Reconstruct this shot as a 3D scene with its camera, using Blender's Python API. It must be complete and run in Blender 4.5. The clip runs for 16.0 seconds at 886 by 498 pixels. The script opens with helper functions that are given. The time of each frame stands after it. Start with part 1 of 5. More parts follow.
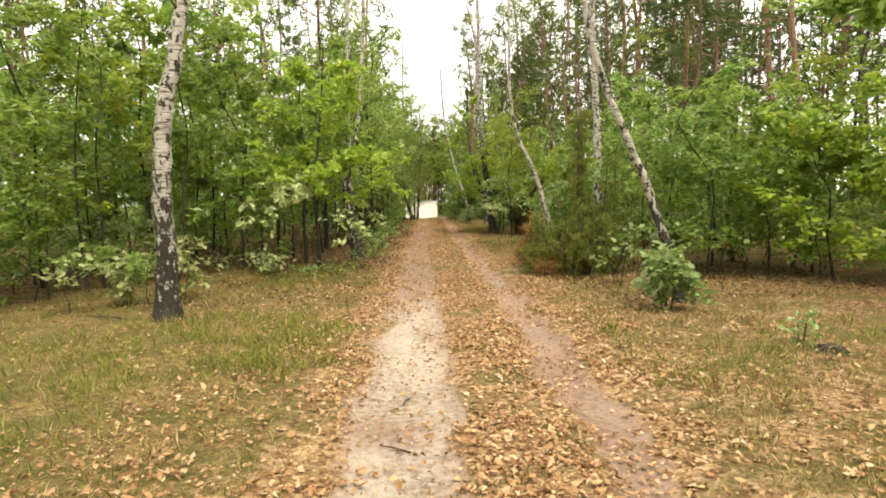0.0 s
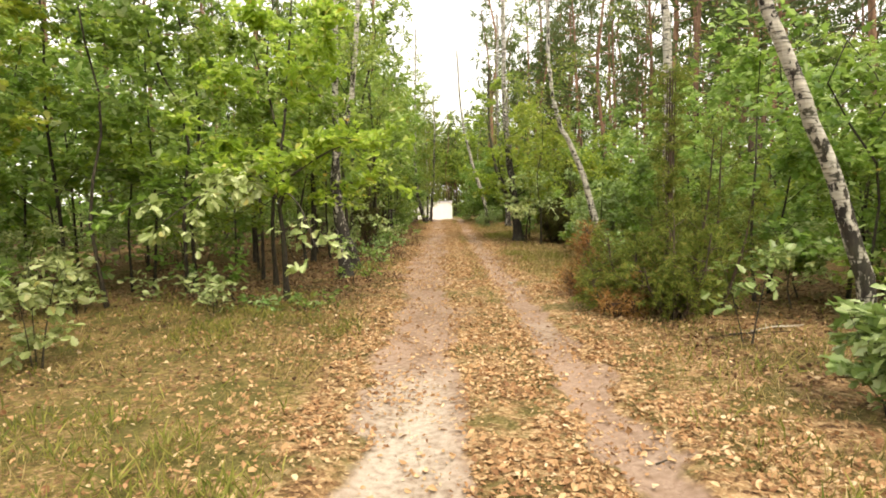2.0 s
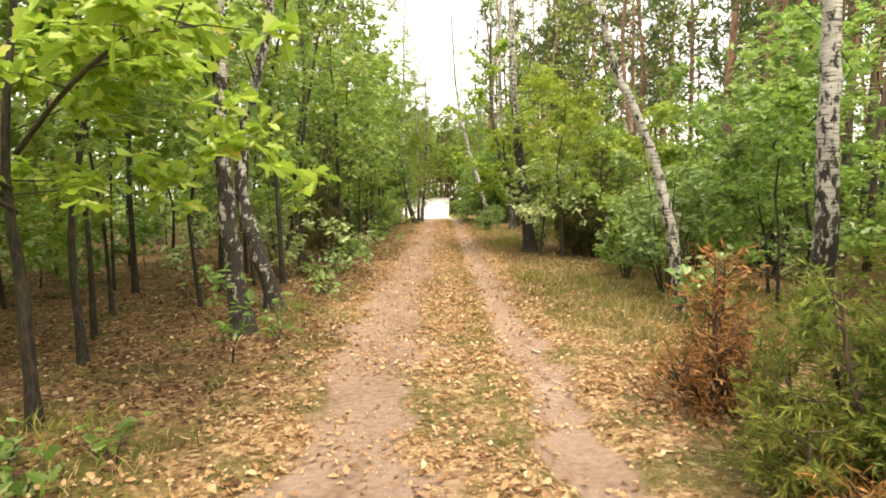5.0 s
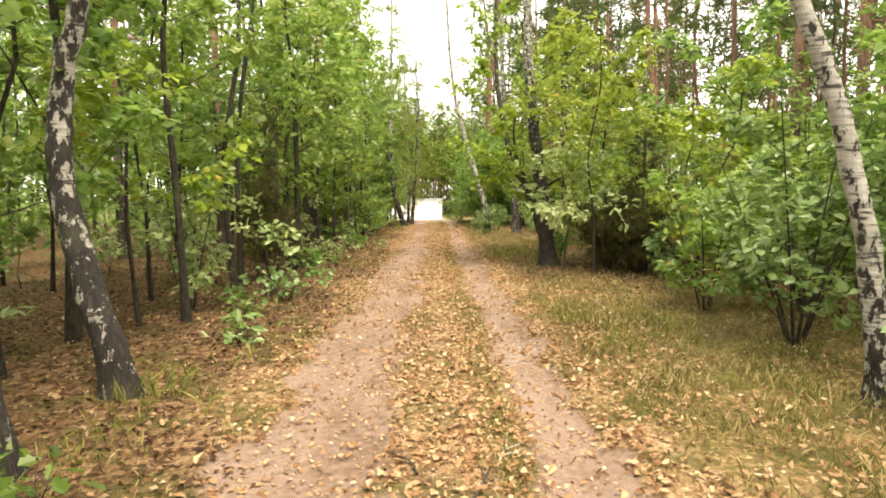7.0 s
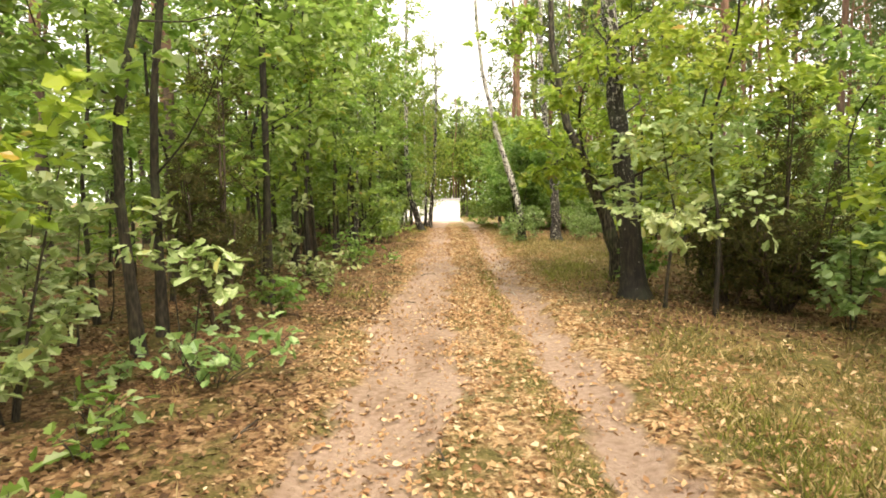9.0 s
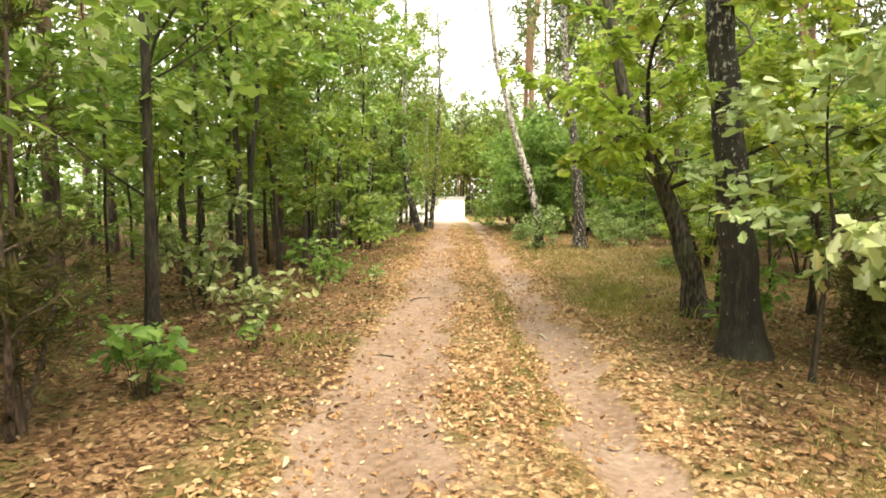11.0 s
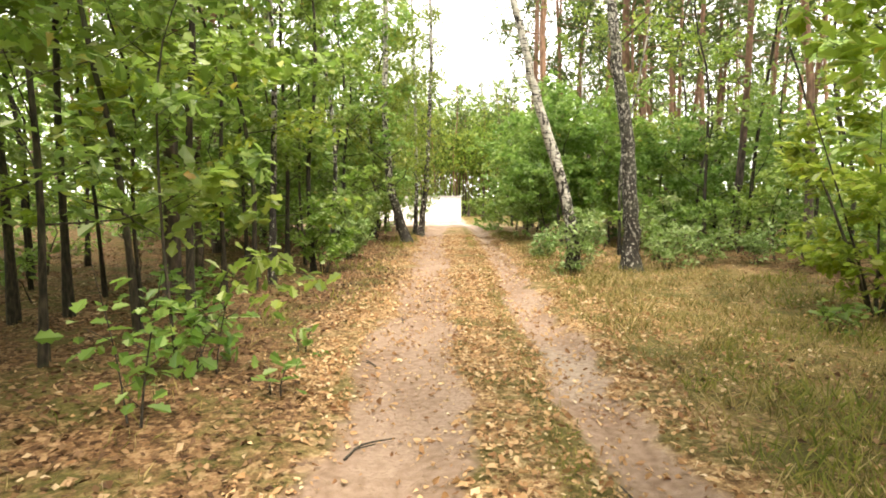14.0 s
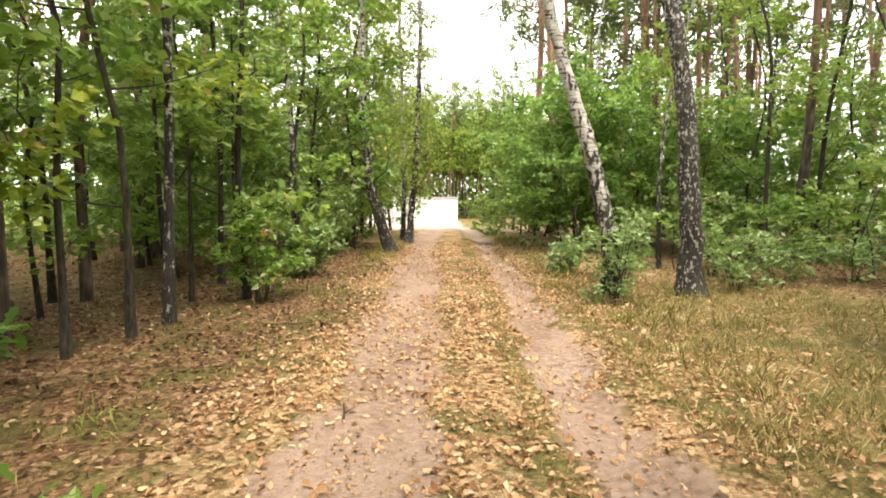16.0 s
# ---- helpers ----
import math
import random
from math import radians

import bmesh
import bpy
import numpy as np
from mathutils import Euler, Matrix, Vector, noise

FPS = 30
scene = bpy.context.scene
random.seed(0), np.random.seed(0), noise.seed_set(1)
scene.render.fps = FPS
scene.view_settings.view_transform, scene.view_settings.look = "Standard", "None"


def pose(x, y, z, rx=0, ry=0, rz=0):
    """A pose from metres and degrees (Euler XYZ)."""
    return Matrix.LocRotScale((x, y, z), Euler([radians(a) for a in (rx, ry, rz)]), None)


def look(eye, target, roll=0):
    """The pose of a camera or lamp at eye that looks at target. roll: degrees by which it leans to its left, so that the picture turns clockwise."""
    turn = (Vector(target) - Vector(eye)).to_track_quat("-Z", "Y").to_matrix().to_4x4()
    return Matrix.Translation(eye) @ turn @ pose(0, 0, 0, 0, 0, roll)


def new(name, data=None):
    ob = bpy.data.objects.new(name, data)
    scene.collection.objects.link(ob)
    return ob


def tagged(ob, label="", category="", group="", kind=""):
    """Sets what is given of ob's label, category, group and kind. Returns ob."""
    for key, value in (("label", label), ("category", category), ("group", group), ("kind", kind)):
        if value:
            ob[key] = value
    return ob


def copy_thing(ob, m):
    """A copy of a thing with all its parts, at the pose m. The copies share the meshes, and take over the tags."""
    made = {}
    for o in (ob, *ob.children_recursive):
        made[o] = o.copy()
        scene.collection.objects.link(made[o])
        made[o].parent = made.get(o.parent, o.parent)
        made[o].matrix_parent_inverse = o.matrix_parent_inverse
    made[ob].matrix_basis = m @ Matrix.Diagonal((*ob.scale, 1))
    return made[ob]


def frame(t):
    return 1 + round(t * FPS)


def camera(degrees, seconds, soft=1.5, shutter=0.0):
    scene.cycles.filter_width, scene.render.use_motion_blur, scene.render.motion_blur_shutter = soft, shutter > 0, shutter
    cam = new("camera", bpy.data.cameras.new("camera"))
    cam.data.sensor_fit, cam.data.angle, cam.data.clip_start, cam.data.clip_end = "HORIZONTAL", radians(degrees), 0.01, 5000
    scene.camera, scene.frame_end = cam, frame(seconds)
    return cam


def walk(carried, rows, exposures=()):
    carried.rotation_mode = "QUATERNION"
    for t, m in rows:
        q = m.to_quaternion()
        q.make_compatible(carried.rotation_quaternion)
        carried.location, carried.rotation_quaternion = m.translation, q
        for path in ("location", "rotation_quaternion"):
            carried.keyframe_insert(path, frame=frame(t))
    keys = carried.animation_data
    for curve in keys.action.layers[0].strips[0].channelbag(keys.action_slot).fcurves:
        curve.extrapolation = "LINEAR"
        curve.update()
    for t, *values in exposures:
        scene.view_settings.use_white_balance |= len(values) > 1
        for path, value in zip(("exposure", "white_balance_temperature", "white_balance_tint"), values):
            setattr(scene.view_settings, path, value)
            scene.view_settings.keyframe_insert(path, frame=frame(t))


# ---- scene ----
EXPOSURE = 1.5
cam = camera(73.9, 16.0, soft=1.8)
PATH = [
    (0, (-0.508, -0.328, 1.721), (-0.46, 1.664, 1.547), -1.0),
    (0.5, (-0.502, 0.775, 1.714), (-0.465, 2.767, 1.542), -1.2),
    (1, (-0.454, 1.855, 1.713), (-0.437, 3.848, 1.542), -1.0),
    (1.5, (-0.496, 2.811, 1.753), (-0.483, 4.804, 1.581), -1.3),
    (2, (-0.451, 3.813, 1.727), (-0.453, 5.805, 1.554), -0.7),
    (2.5, (-0.424, 4.641, 1.773), (-0.438, 6.633, 1.597), -0.6),
    (3, (-0.386, 5.675, 1.734), (-0.393, 7.667, 1.556), -0.6),
    (3.5, (-0.335, 6.621, 1.743), (-0.354, 8.613, 1.564), -0.7),
    (4, (-0.281, 7.55, 1.712), (-0.277, 9.542, 1.532), -0.9),
    (4.2, (-0.206, 7.917, 1.74), (-0.215, 9.909, 1.556), -0.6),
    (6.3, (-0.079, 12.133, 1.647), (-0.046, 14.125, 1.467), -0.2),
    (6.5, (-0.07, 12.538, 1.638), (-0.044, 14.53, 1.454), -0.1),
    (7, (-0.092, 13.477, 1.587), (-0.063, 15.469, 1.408), -0.3),
    (7.5, (-0.085, 14.373, 1.612), (-0.093, 16.364, 1.431), -0.5),
    (8, (-0.178, 15.498, 1.539), (-0.177, 17.49, 1.358), -0.7),
    (8.5, (-0.232, 16.589, 1.56), (-0.259, 18.581, 1.38), -0.4),
    (9, (-0.36, 17.587, 1.598), (-0.384, 19.578, 1.418), -0.4),
    (11.3, (-0.307, 21.484, 1.54), (-0.35, 23.475, 1.353), 0.4),
    (11.5, (-0.307, 21.864, 1.567), (-0.351, 23.854, 1.378), 0.5),
    (12, (-0.366, 22.793, 1.549), (-0.386, 24.784, 1.362), 0.5),
    (12.5, (-0.356, 23.643, 1.529), (-0.374, 25.634, 1.339), 0.5),
    (13, (-0.398, 24.419, 1.591), (-0.414, 26.41, 1.402), 0.1),
    (13.5, (-0.343, 25.33, 1.557), (-0.375, 27.32, 1.365), 0.3),
    (14, (-0.335, 26.181, 1.535), (-0.358, 28.172, 1.347), 0.1),
    (14.5, (-0.292, 26.982, 1.48), (-0.309, 28.973, 1.296), 0.4),
    (15, (-0.282, 27.857, 1.472), (-0.286, 29.849, 1.287), -0.2),
    (15.5, (-0.222, 28.66, 1.42), (-0.229, 30.652, 1.24), 0.3),
    (16, (-0.226, 29.505, 1.429), (-0.239, 31.497, 1.248), -0.1),
]
walk(cam, [(t, look(*r)) for t, *r in PATH],
     exposures=[(0.0, EXPOSURE - 0.52, 7900, 6), (3.0, EXPOSURE - 0.22, 7800, 9), (7.0, EXPOSURE + 0.06, 7750, 9), (9.0, EXPOSURE + 0.14, 7750, 8), (11.5, EXPOSURE + 0.33, 7700, 6), (13.0, EXPOSURE + 0.47, 7600, 6),
                (14.5, EXPOSURE + 0.32, 7500, 9), (16.0, EXPOSURE + 0.27, 7200, 10)])

# ---- light: an even overcast sky with a weak, wide sun ----
world = bpy.data.worlds.new("overcast")
scene.world = world
world.use_nodes = True
wn = world.node_tree
wn.nodes.clear()
sky = wn.nodes.new("ShaderNodeTexSky")
sky.sky_type = "NISHITA"
sky.sun_disc = False
sky.sun_elevation = radians(56)
sky.sun_rotation = radians(154)
sky.dust_density = 6.0
sky.air_density = 1.0
cloud = wn.nodes.new("ShaderNodeMix")
cloud.data_type = "RGBA"
cloud.inputs[0].default_value = 0.8
cloud.inputs[7].default_value = (9.6, 9.8, 10.4, 1)
wn.links.new(sky.outputs[0], cloud.inputs[6])
wbg = wn.nodes.new("ShaderNodeBackground")
wbg.inputs[1].default_value = 0.13
wn.links.new(cloud.outputs[2], wbg.inputs[0])
wout = wn.nodes.new("ShaderNodeOutputWorld")
wn.links.new(wbg.outputs[0], wout.inputs[0])
sun = new("sun", bpy.data.lights.new("sun", "SUN"))
sun.data.energy = 1.5
sun.data.angle = radians(14)
sun.data.color = (1.0, 0.95, 0.87)
sun.matrix_basis = look((0, 0, 0), (-0.22, 0.45, -0.86))


# ---- materials ----
def node(nt, kind, ins=(), **named):
    n = nt.nodes.new(kind)
    for key, value in list(ins) + list(named.items()):
        sock = n.inputs[key]
        if isinstance(value, bpy.types.NodeSocket):
            nt.links.new(value, sock)
        else:
            sock.default_value = value
    return n


def material(name):
    m = bpy.data.materials.new(name)
    m.use_nodes = True
    m.node_tree.nodes.clear()
    return m, m.node_tree


def ramp(nt, fac, stops):
    r = nt.nodes.new("ShaderNodeValToRGB")
    els = r.color_ramp.elements
    while len(els) < len(stops):
        els.new(0.5)
    for e, (p, c) in zip(els, stops):
        e.position, e.color = p, (*c, 1)
    nt.links.new(fac, r.inputs[0])
    return r.outputs[0]


def math_node(nt, op, a, b=0.0):
    n = nt.nodes.new("ShaderNodeMath")
    n.operation = op
    for k, v in ((0, a), (1, b)):
        if isinstance(v, bpy.types.NodeSocket):
            nt.links.new(v, n.inputs[k])
        else:
            n.inputs[k].default_value = v
    return n.outputs[0]


def mixed(nt, fac, a, b, blend="MIX"):
    n = nt.nodes.new("ShaderNodeMix")
    n.data_type = "RGBA"
    n.blend_type = blend
    for k, v in ((0, fac), (6, a), (7, b)):
        if isinstance(v, bpy.types.NodeSocket):
            nt.links.new(v, n.inputs[k])
        else:
            n.inputs[k].default_value = v if k == 0 else (*v, 1)
    return n.outputs[2]


def finish(nt, shader):
    out = nt.nodes.new("ShaderNodeOutputMaterial")
    nt.links.new(shader, out.inputs[0])


def coords(nt, scale=(1, 1, 1)):
    tc = nt.nodes.new("ShaderNodeTexCoord")
    mp = node(nt, "ShaderNodeMapping", [("Vector", tc.outputs["Object"]), ("Scale", scale)])
    return mp.outputs[0]


def leaf_material(name, stops, rough=0.36, through_light=0.45, spread=0.3, spec=0.45):
    """A leaf whose colour differs from leaf to leaf and from plant to plant, and that lets light through."""
    m, nt = material(name)
    geo = nt.nodes.new("ShaderNodeNewGeometry")
    col = ramp(nt, geo.outputs["Random Per Island"], stops)
    info = nt.nodes.new("ShaderNodeObjectInfo")
    val = math_node(nt, "MULTIPLY_ADD", info.outputs["Random"], spread)
    nt.nodes[-1].inputs[2].default_value = 1.0 - spread / 2
    hue = math_node(nt, "MULTIPLY_ADD", info.outputs["Random"], 0.035)
    nt.nodes[-1].inputs[2].default_value = 0.483
    hsv = node(nt, "ShaderNodeHueSaturation", [("Hue", hue), ("Value", val), ("Color", col)])
    noise_tex = node(nt, "ShaderNodeTexNoise", [("Vector", coords(nt)), ("Scale", 9.0), ("Detail", 3.0)])
    c = mixed(nt, math_node(nt, "MULTIPLY", noise_tex.outputs[0], 0.5), hsv.outputs[0], (0.5, 0.55, 0.3), "SOFT_LIGHT")
    bs = node(nt, "ShaderNodeBsdfPrincipled", [("Base Color", c), ("Roughness", rough), ("Specular IOR Level", spec)])
    warm = mixed(nt, 0.42, c, (0.38, 0.55, 0.12))
    tr = node(nt, "ShaderNodeBsdfTranslucent", [("Color", warm)])
    mx = node(nt, "ShaderNodeMixShader", [(0, through_light), (1, bs.outputs[0]), (2, tr.outputs[0])])
    finish(nt, mx.outputs[0])
    return m


def bark_material(name, dark, light, scale=(14, 14, 3.2), bump=0.6, moss=0.0, upper=None, change=6.0):
    """Furrowed bark; upper: another bark colour higher than change metres."""
    m, nt = material(name)
    v = coords(nt, scale)
    n1 = node(nt, "ShaderNodeTexNoise", [("Vector", v), ("Scale", 1.6), ("Detail", 6.0), ("Roughness", 0.65)])
    n2 = node(nt, "ShaderNodeTexVoronoi", [("Vector", v), ("Scale", 1.3)])
    h = math_node(nt, "MULTIPLY", n1.outputs[0], n2.outputs[0])
    col = ramp(nt, h, [(0.1, dark), (0.24, tuple(0.7 * a + 0.3 * b for a, b in zip(dark, light))), (0.44, light)])
    if upper:
        sep = node(nt, "ShaderNodeSeparateXYZ", [(0, coords(nt))])
        z = math_node(nt, "MULTIPLY_ADD", sep.outputs[2], 0.35)
        nt.nodes[-1].inputs[2].default_value = -change * 0.35
        big = node(nt, "ShaderNodeTexNoise", [("Vector", coords(nt, (1, 1, 0.5))), ("Scale", 1.4)])
        f = nt.nodes.new("ShaderNodeClamp")
        nt.links.new(math_node(nt, "ADD", z, math_node(nt, "MULTIPLY_ADD", big.outputs[0], 1.2)), f.inputs[0])
        up = ramp(nt, h, [(0.05, tuple(c * 0.45 for c in upper)), (0.45, upper)])
        col = mixed(nt, f.outputs[0], col, up)
    if moss:
        nm = node(nt, "ShaderNodeTexNoise", [("Vector", coords(nt)), ("Scale", 2.3), ("Detail", 5.0)])
        col = mixed(nt, ramp(nt, nm.outputs[0], [(0.5, (0, 0, 0)), (0.68, (moss, moss, moss))]), col, (0.11, 0.13, 0.06))
    info = nt.nodes.new("ShaderNodeObjectInfo")
    val = math_node(nt, "MULTIPLY_ADD", info.outputs["Random"], 0.5)
    nt.nodes[-1].inputs[2].default_value = 0.75
    hsv = node(nt, "ShaderNodeHueSaturation", [("Value", val), ("Color", col)])
    bp = node(nt, "ShaderNodeBump", [("Height", h), ("Strength", bump), ("Distance", 0.03)])
    bs = node(nt, "ShaderNodeBsdfPrincipled", [("Base Color", hsv.outputs[0]), ("Roughness", 0.9), ("Normal", bp.outputs[0])])
    finish(nt, bs.outputs[0])
    return m


def birch_material(name, rough_height, old_share, fleck=1.0, high_share=-0.03):
    """White birch bark with short dark lines and black rifts; black cracked bark on the old foot."""
    m, nt = material(name)
    lines = node(nt, "ShaderNodeTexNoise", [("Vector", coords(nt, (4, 4, 30))), ("Scale", 1.5), ("Detail", 3.0)])
    rifts = node(nt, "ShaderNodeTexNoise", [("Vector", coords(nt, (14, 14, 7))), ("Scale", fleck), ("Detail", 6.0), ("Roughness", 0.68)])
    cracks = node(nt, "ShaderNodeTexVoronoi", [("Vector", coords(nt, (26, 26, 7))), ("Scale", 1.0), ("Randomness", 1.0)])
    sep = node(nt, "ShaderNodeSeparateXYZ", [(0, coords(nt))])
    old = nt.nodes.new("ShaderNodeMapRange")
    nt.links.new(sep.outputs[2], old.inputs[0])
    old.inputs[1].default_value, old.inputs[2].default_value = 0.0, rough_height
    old.inputs[3].default_value, old.inputs[4].default_value = old_share, high_share
    white = ramp(nt, lines.outputs[0], [(0.36, (0.05, 0.045, 0.04)), (0.43, (0.38, 0.355, 0.31)), (0.7, (0.60, 0.57, 0.51))])
    streak = node(nt, "ShaderNodeTexNoise", [("Vector", coords(nt, (26, 26, 5))), ("Scale", 1.2), ("Detail", 5.0), ("Roughness", 0.7)])
    dark = ramp(nt, streak.outputs[0], [(0.35, (0.006, 0.005, 0.004)), (0.55, (0.026, 0.020, 0.015)), (0.74, (0.085, 0.064, 0.046))])
    mask = ramp(nt, math_node(nt, "ADD", rifts.outputs[0], old.outputs[0]), [(0.55, (0, 0, 0)), (0.575, (1, 1, 1))])
    col = mixed(nt, mask, white, dark)
    lichen = node(nt, "ShaderNodeTexNoise", [("Vector", coords(nt)), ("Scale", 1.7), ("Detail", 4.0)])
    col = mixed(nt, ramp(nt, lichen.outputs[0], [(0.5, (0, 0, 0)), (0.75, (0.4, 0.4, 0.4))]), col, (0.12, 0.13, 0.075))
    bp = node(nt, "ShaderNodeBump", [("Height", math_node(nt, "SUBTRACT", streak.outputs[0], math_node(nt, "MULTIPLY", mask, 0.5))), ("Strength", 0.9), ("Distance", 0.04)])
    bs = node(nt, "ShaderNodeBsdfPrincipled", [("Base Color", col), ("Roughness", 0.75), ("Normal", bp.outputs[0])])
    finish(nt, bs.outputs[0])
    return m


def ground_material():
    m, nt = material("forest soil")
    sand = node(nt, "ShaderNodeAttribute")
    sand.attribute_name = "sand"
    grass = node(nt, "ShaderNodeAttribute")
    grass.attribute_name = "grass"
    litter_shade = node(nt, "ShaderNodeAttribute")
    litter_shade.attribute_name = "litter_shade"
    pale = node(nt, "ShaderNodeAttribute")
    pale.attribute_name = "pale"
    fine = node(nt, "ShaderNodeTexNoise", [("Vector", coords(nt)), ("Scale", 34.0), ("Detail", 6.0), ("Roughness", 0.7)])
    mid = node(nt, "ShaderNodeTexNoise", [("Vector", coords(nt)), ("Scale", 4.5), ("Detail", 5.0)])
    warp = node(nt, "ShaderNodeTexNoise", [("Vector", coords(nt)), ("Scale", 22.0), ("Detail", 3.0)])
    bent = node(nt, "ShaderNodeMix")
    bent.data_type = "VECTOR"
    bent.inputs[0].default_value = 0.045
    nt.links.new(coords(nt), bent.inputs[4])
    nt.links.new(warp.outputs["Color"], bent.inputs[5])
    flecks = node(nt, "ShaderNodeTexVoronoi", [("Vector", bent.outputs[1]), ("Scale", 21.0)])
    small = node(nt, "ShaderNodeTexVoronoi", [("Vector", bent.outputs[1]), ("Scale", 44.0)])
    grey = node(nt, "ShaderNodeSeparateColor", [(0, flecks.outputs["Color"])])
    bits = node(nt, "ShaderNodeSeparateColor", [(0, small.outputs["Color"])])
    pick = math_node(nt, "MULTIPLY_ADD", grey.outputs[0], 0.62)
    nt.links.new(math_node(nt, "MULTIPLY", bits.outputs[1], 0.38), nt.nodes[-2].inputs[2])
    litter = ramp(nt, pick, [(0.08, (0.075, 0.037, 0.017)), (0.35, (0.2, 0.115, 0.055)), (0.62, (0.345, 0.222, 0.115)), (0.92, (0.50, 0.365, 0.215))])
    # browner litter, with the shade under the trees put into its colour
    brown_shaded = ramp(nt, pick, [(0.08, (0.035, 0.017, 0.009)), (0.35, (0.11, 0.056, 0.027)), (0.62, (0.2, 0.112, 0.056)), (0.92, (0.34, 0.22, 0.125))])
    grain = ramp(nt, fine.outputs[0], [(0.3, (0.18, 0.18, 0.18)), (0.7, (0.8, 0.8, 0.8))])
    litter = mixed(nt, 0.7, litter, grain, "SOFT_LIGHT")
    brown_shaded = mixed(nt, 0.7, brown_shaded, grain, "SOFT_LIGHT")
    litter = mixed(nt, litter_shade.outputs["Fac"], litter, brown_shaded)
    sandy = ramp(nt, fine.outputs[0], [(0.25, (0.19, 0.125, 0.09)), (0.5, (0.32, 0.225, 0.17)), (0.75, (0.43, 0.325, 0.26))])
    white = ramp(nt, fine.outputs[0], [(0.25, (0.32, 0.262, 0.21)), (0.6, (0.51, 0.445, 0.375))])
    sandy = mixed(nt, pale.outputs["Fac"], sandy, white)
    turf = ramp(nt, fine.outputs[0], [(0.3, (0.066, 0.056, 0.017)), (0.55, (0.18, 0.137, 0.047)), (0.8, (0.31, 0.228, 0.09))])
    clump = node(nt, "ShaderNodeTexNoise", [("Vector", coords(nt)), ("Scale", 9.0), ("Detail", 5.0), ("Roughness", 0.7)])
    turf = mixed(nt, 0.8, turf, ramp(nt, clump.outputs[0], [(0.35, (0.1, 0.1, 0.1)), (0.65, (0.9, 0.9, 0.9))]), "SOFT_LIGHT")
    strewn = ramp(nt, bits.outputs[0], [(0.62, (0, 0, 0)), (0.66, (0.8, 0.8, 0.8))])
    turf = mixed(nt, strewn, turf, litter)
    wob = math_node(nt, "MULTIPLY_ADD", mid.outputs[0], 0.5)
    nt.nodes[-1].inputs[2].default_value = -0.25
    gfac = ramp(nt, math_node(nt, "ADD", grass.outputs["Fac"], wob), [(0.35, (0, 0, 0)), (0.65, (1, 1, 1))])
    sfac = ramp(nt, math_node(nt, "ADD", sand.outputs["Fac"], wob), [(0.35, (0, 0, 0)), (0.62, (1, 1, 1))])
    col = mixed(nt, gfac, litter, turf)
    moss_n = node(nt, "ShaderNodeTexNoise", [("Vector", coords(nt)), ("Scale", 1.5), ("Detail", 7.0), ("Roughness", 0.7)])
    moss_c = ramp(nt, fine.outputs[0], [(0.3, (0.03, 0.034, 0.008)), (0.7, (0.13, 0.125, 0.032))])
    col = mixed(nt, ramp(nt, moss_n.outputs[0], [(0.47, (0, 0, 0)), (0.58, (0.75, 0.75, 0.75))]), col, moss_c)
    crumb = node(nt, "ShaderNodeTexNoise", [("Vector", coords(nt)), ("Scale", 17.0), ("Detail", 7.0), ("Roughness", 0.72)])
    broad = node(nt, "ShaderNodeTexNoise", [("Vector", coords(nt, (1.6, 0.6, 1))), ("Scale", 1.3), ("Detail", 4.0)])
    dirt = math_node(nt, "ADD", math_node(nt, "MULTIPLY", crumb.outputs[0], 0.65), math_node(nt, "MULTIPLY", broad.outputs[0], 0.35))
    sandy = mixed(nt, ramp(nt, dirt, [(0.47, (0, 0, 0)), (0.6, (0.75, 0.75, 0.75))]), sandy, (0.15, 0.088, 0.052))
    col = mixed(nt, sfac, col, sandy)
    bp = node(nt, "ShaderNodeBump", [("Height", math_node(nt, "ADD", fine.outputs[0], mid.outputs[0])), ("Strength", 0.7), ("Distance", 0.04)])
    bs = node(nt, "ShaderNodeBsdfPrincipled", [("Base Color", col), ("Roughness", 0.95), ("Normal", bp.outputs[0]), ("Specular IOR Level", 0.2)])
    finish(nt, bs.outputs[0])
    return m


def scatter_material(name, stops, rough=0.7, through_light=0.15):
    m, nt = material(name)
    geo = nt.nodes.new("ShaderNodeNewGeometry")
    col = ramp(nt, geo.outputs["Random Per Island"], stops)
    bs = node(nt, "ShaderNodeBsdfPrincipled", [("Base Color", col), ("Roughness", rough), ("Specular IOR Level", 0.3)])
    tr = node(nt, "ShaderNodeBsdfTranslucent", [("Color", col)])
    mx = node(nt, "ShaderNodeMixShader", [(0, through_light), (1, bs.outputs[0]), (2, tr.outputs[0])])
    finish(nt, mx.outputs[0])
    return m


def paint_material(name, c, rough=0.7, grain=25.0, depth=0.15):
    m, nt = material(name)
    n1 = node(nt, "ShaderNodeTexNoise", [("Vector", coords(nt)), ("Scale", grain), ("Detail", 4.0)])
    n2 = node(nt, "ShaderNodeTexNoise", [("Vector", coords(nt, (1, 1, 0.3))), ("Scale", 1.1), ("Detail", 4.0)])
    f = math_node(nt, "MULTIPLY", n1.outputs[0], n2.outputs[0])
    col = ramp(nt, f, [(0.1, tuple(v * (1 - depth * 1.6) for v in c)), (0.4, c)])
    bp = node(nt, "ShaderNodeBump", [("Height", n1.outputs[0]), ("Strength", 0.2), ("Distance", 0.01)])
    bs = node(nt, "ShaderNodeBsdfPrincipled", [("Base Color", col), ("Roughness", rough), ("Normal", bp.outputs[0])])
    finish(nt, bs.outputs[0])
    return m


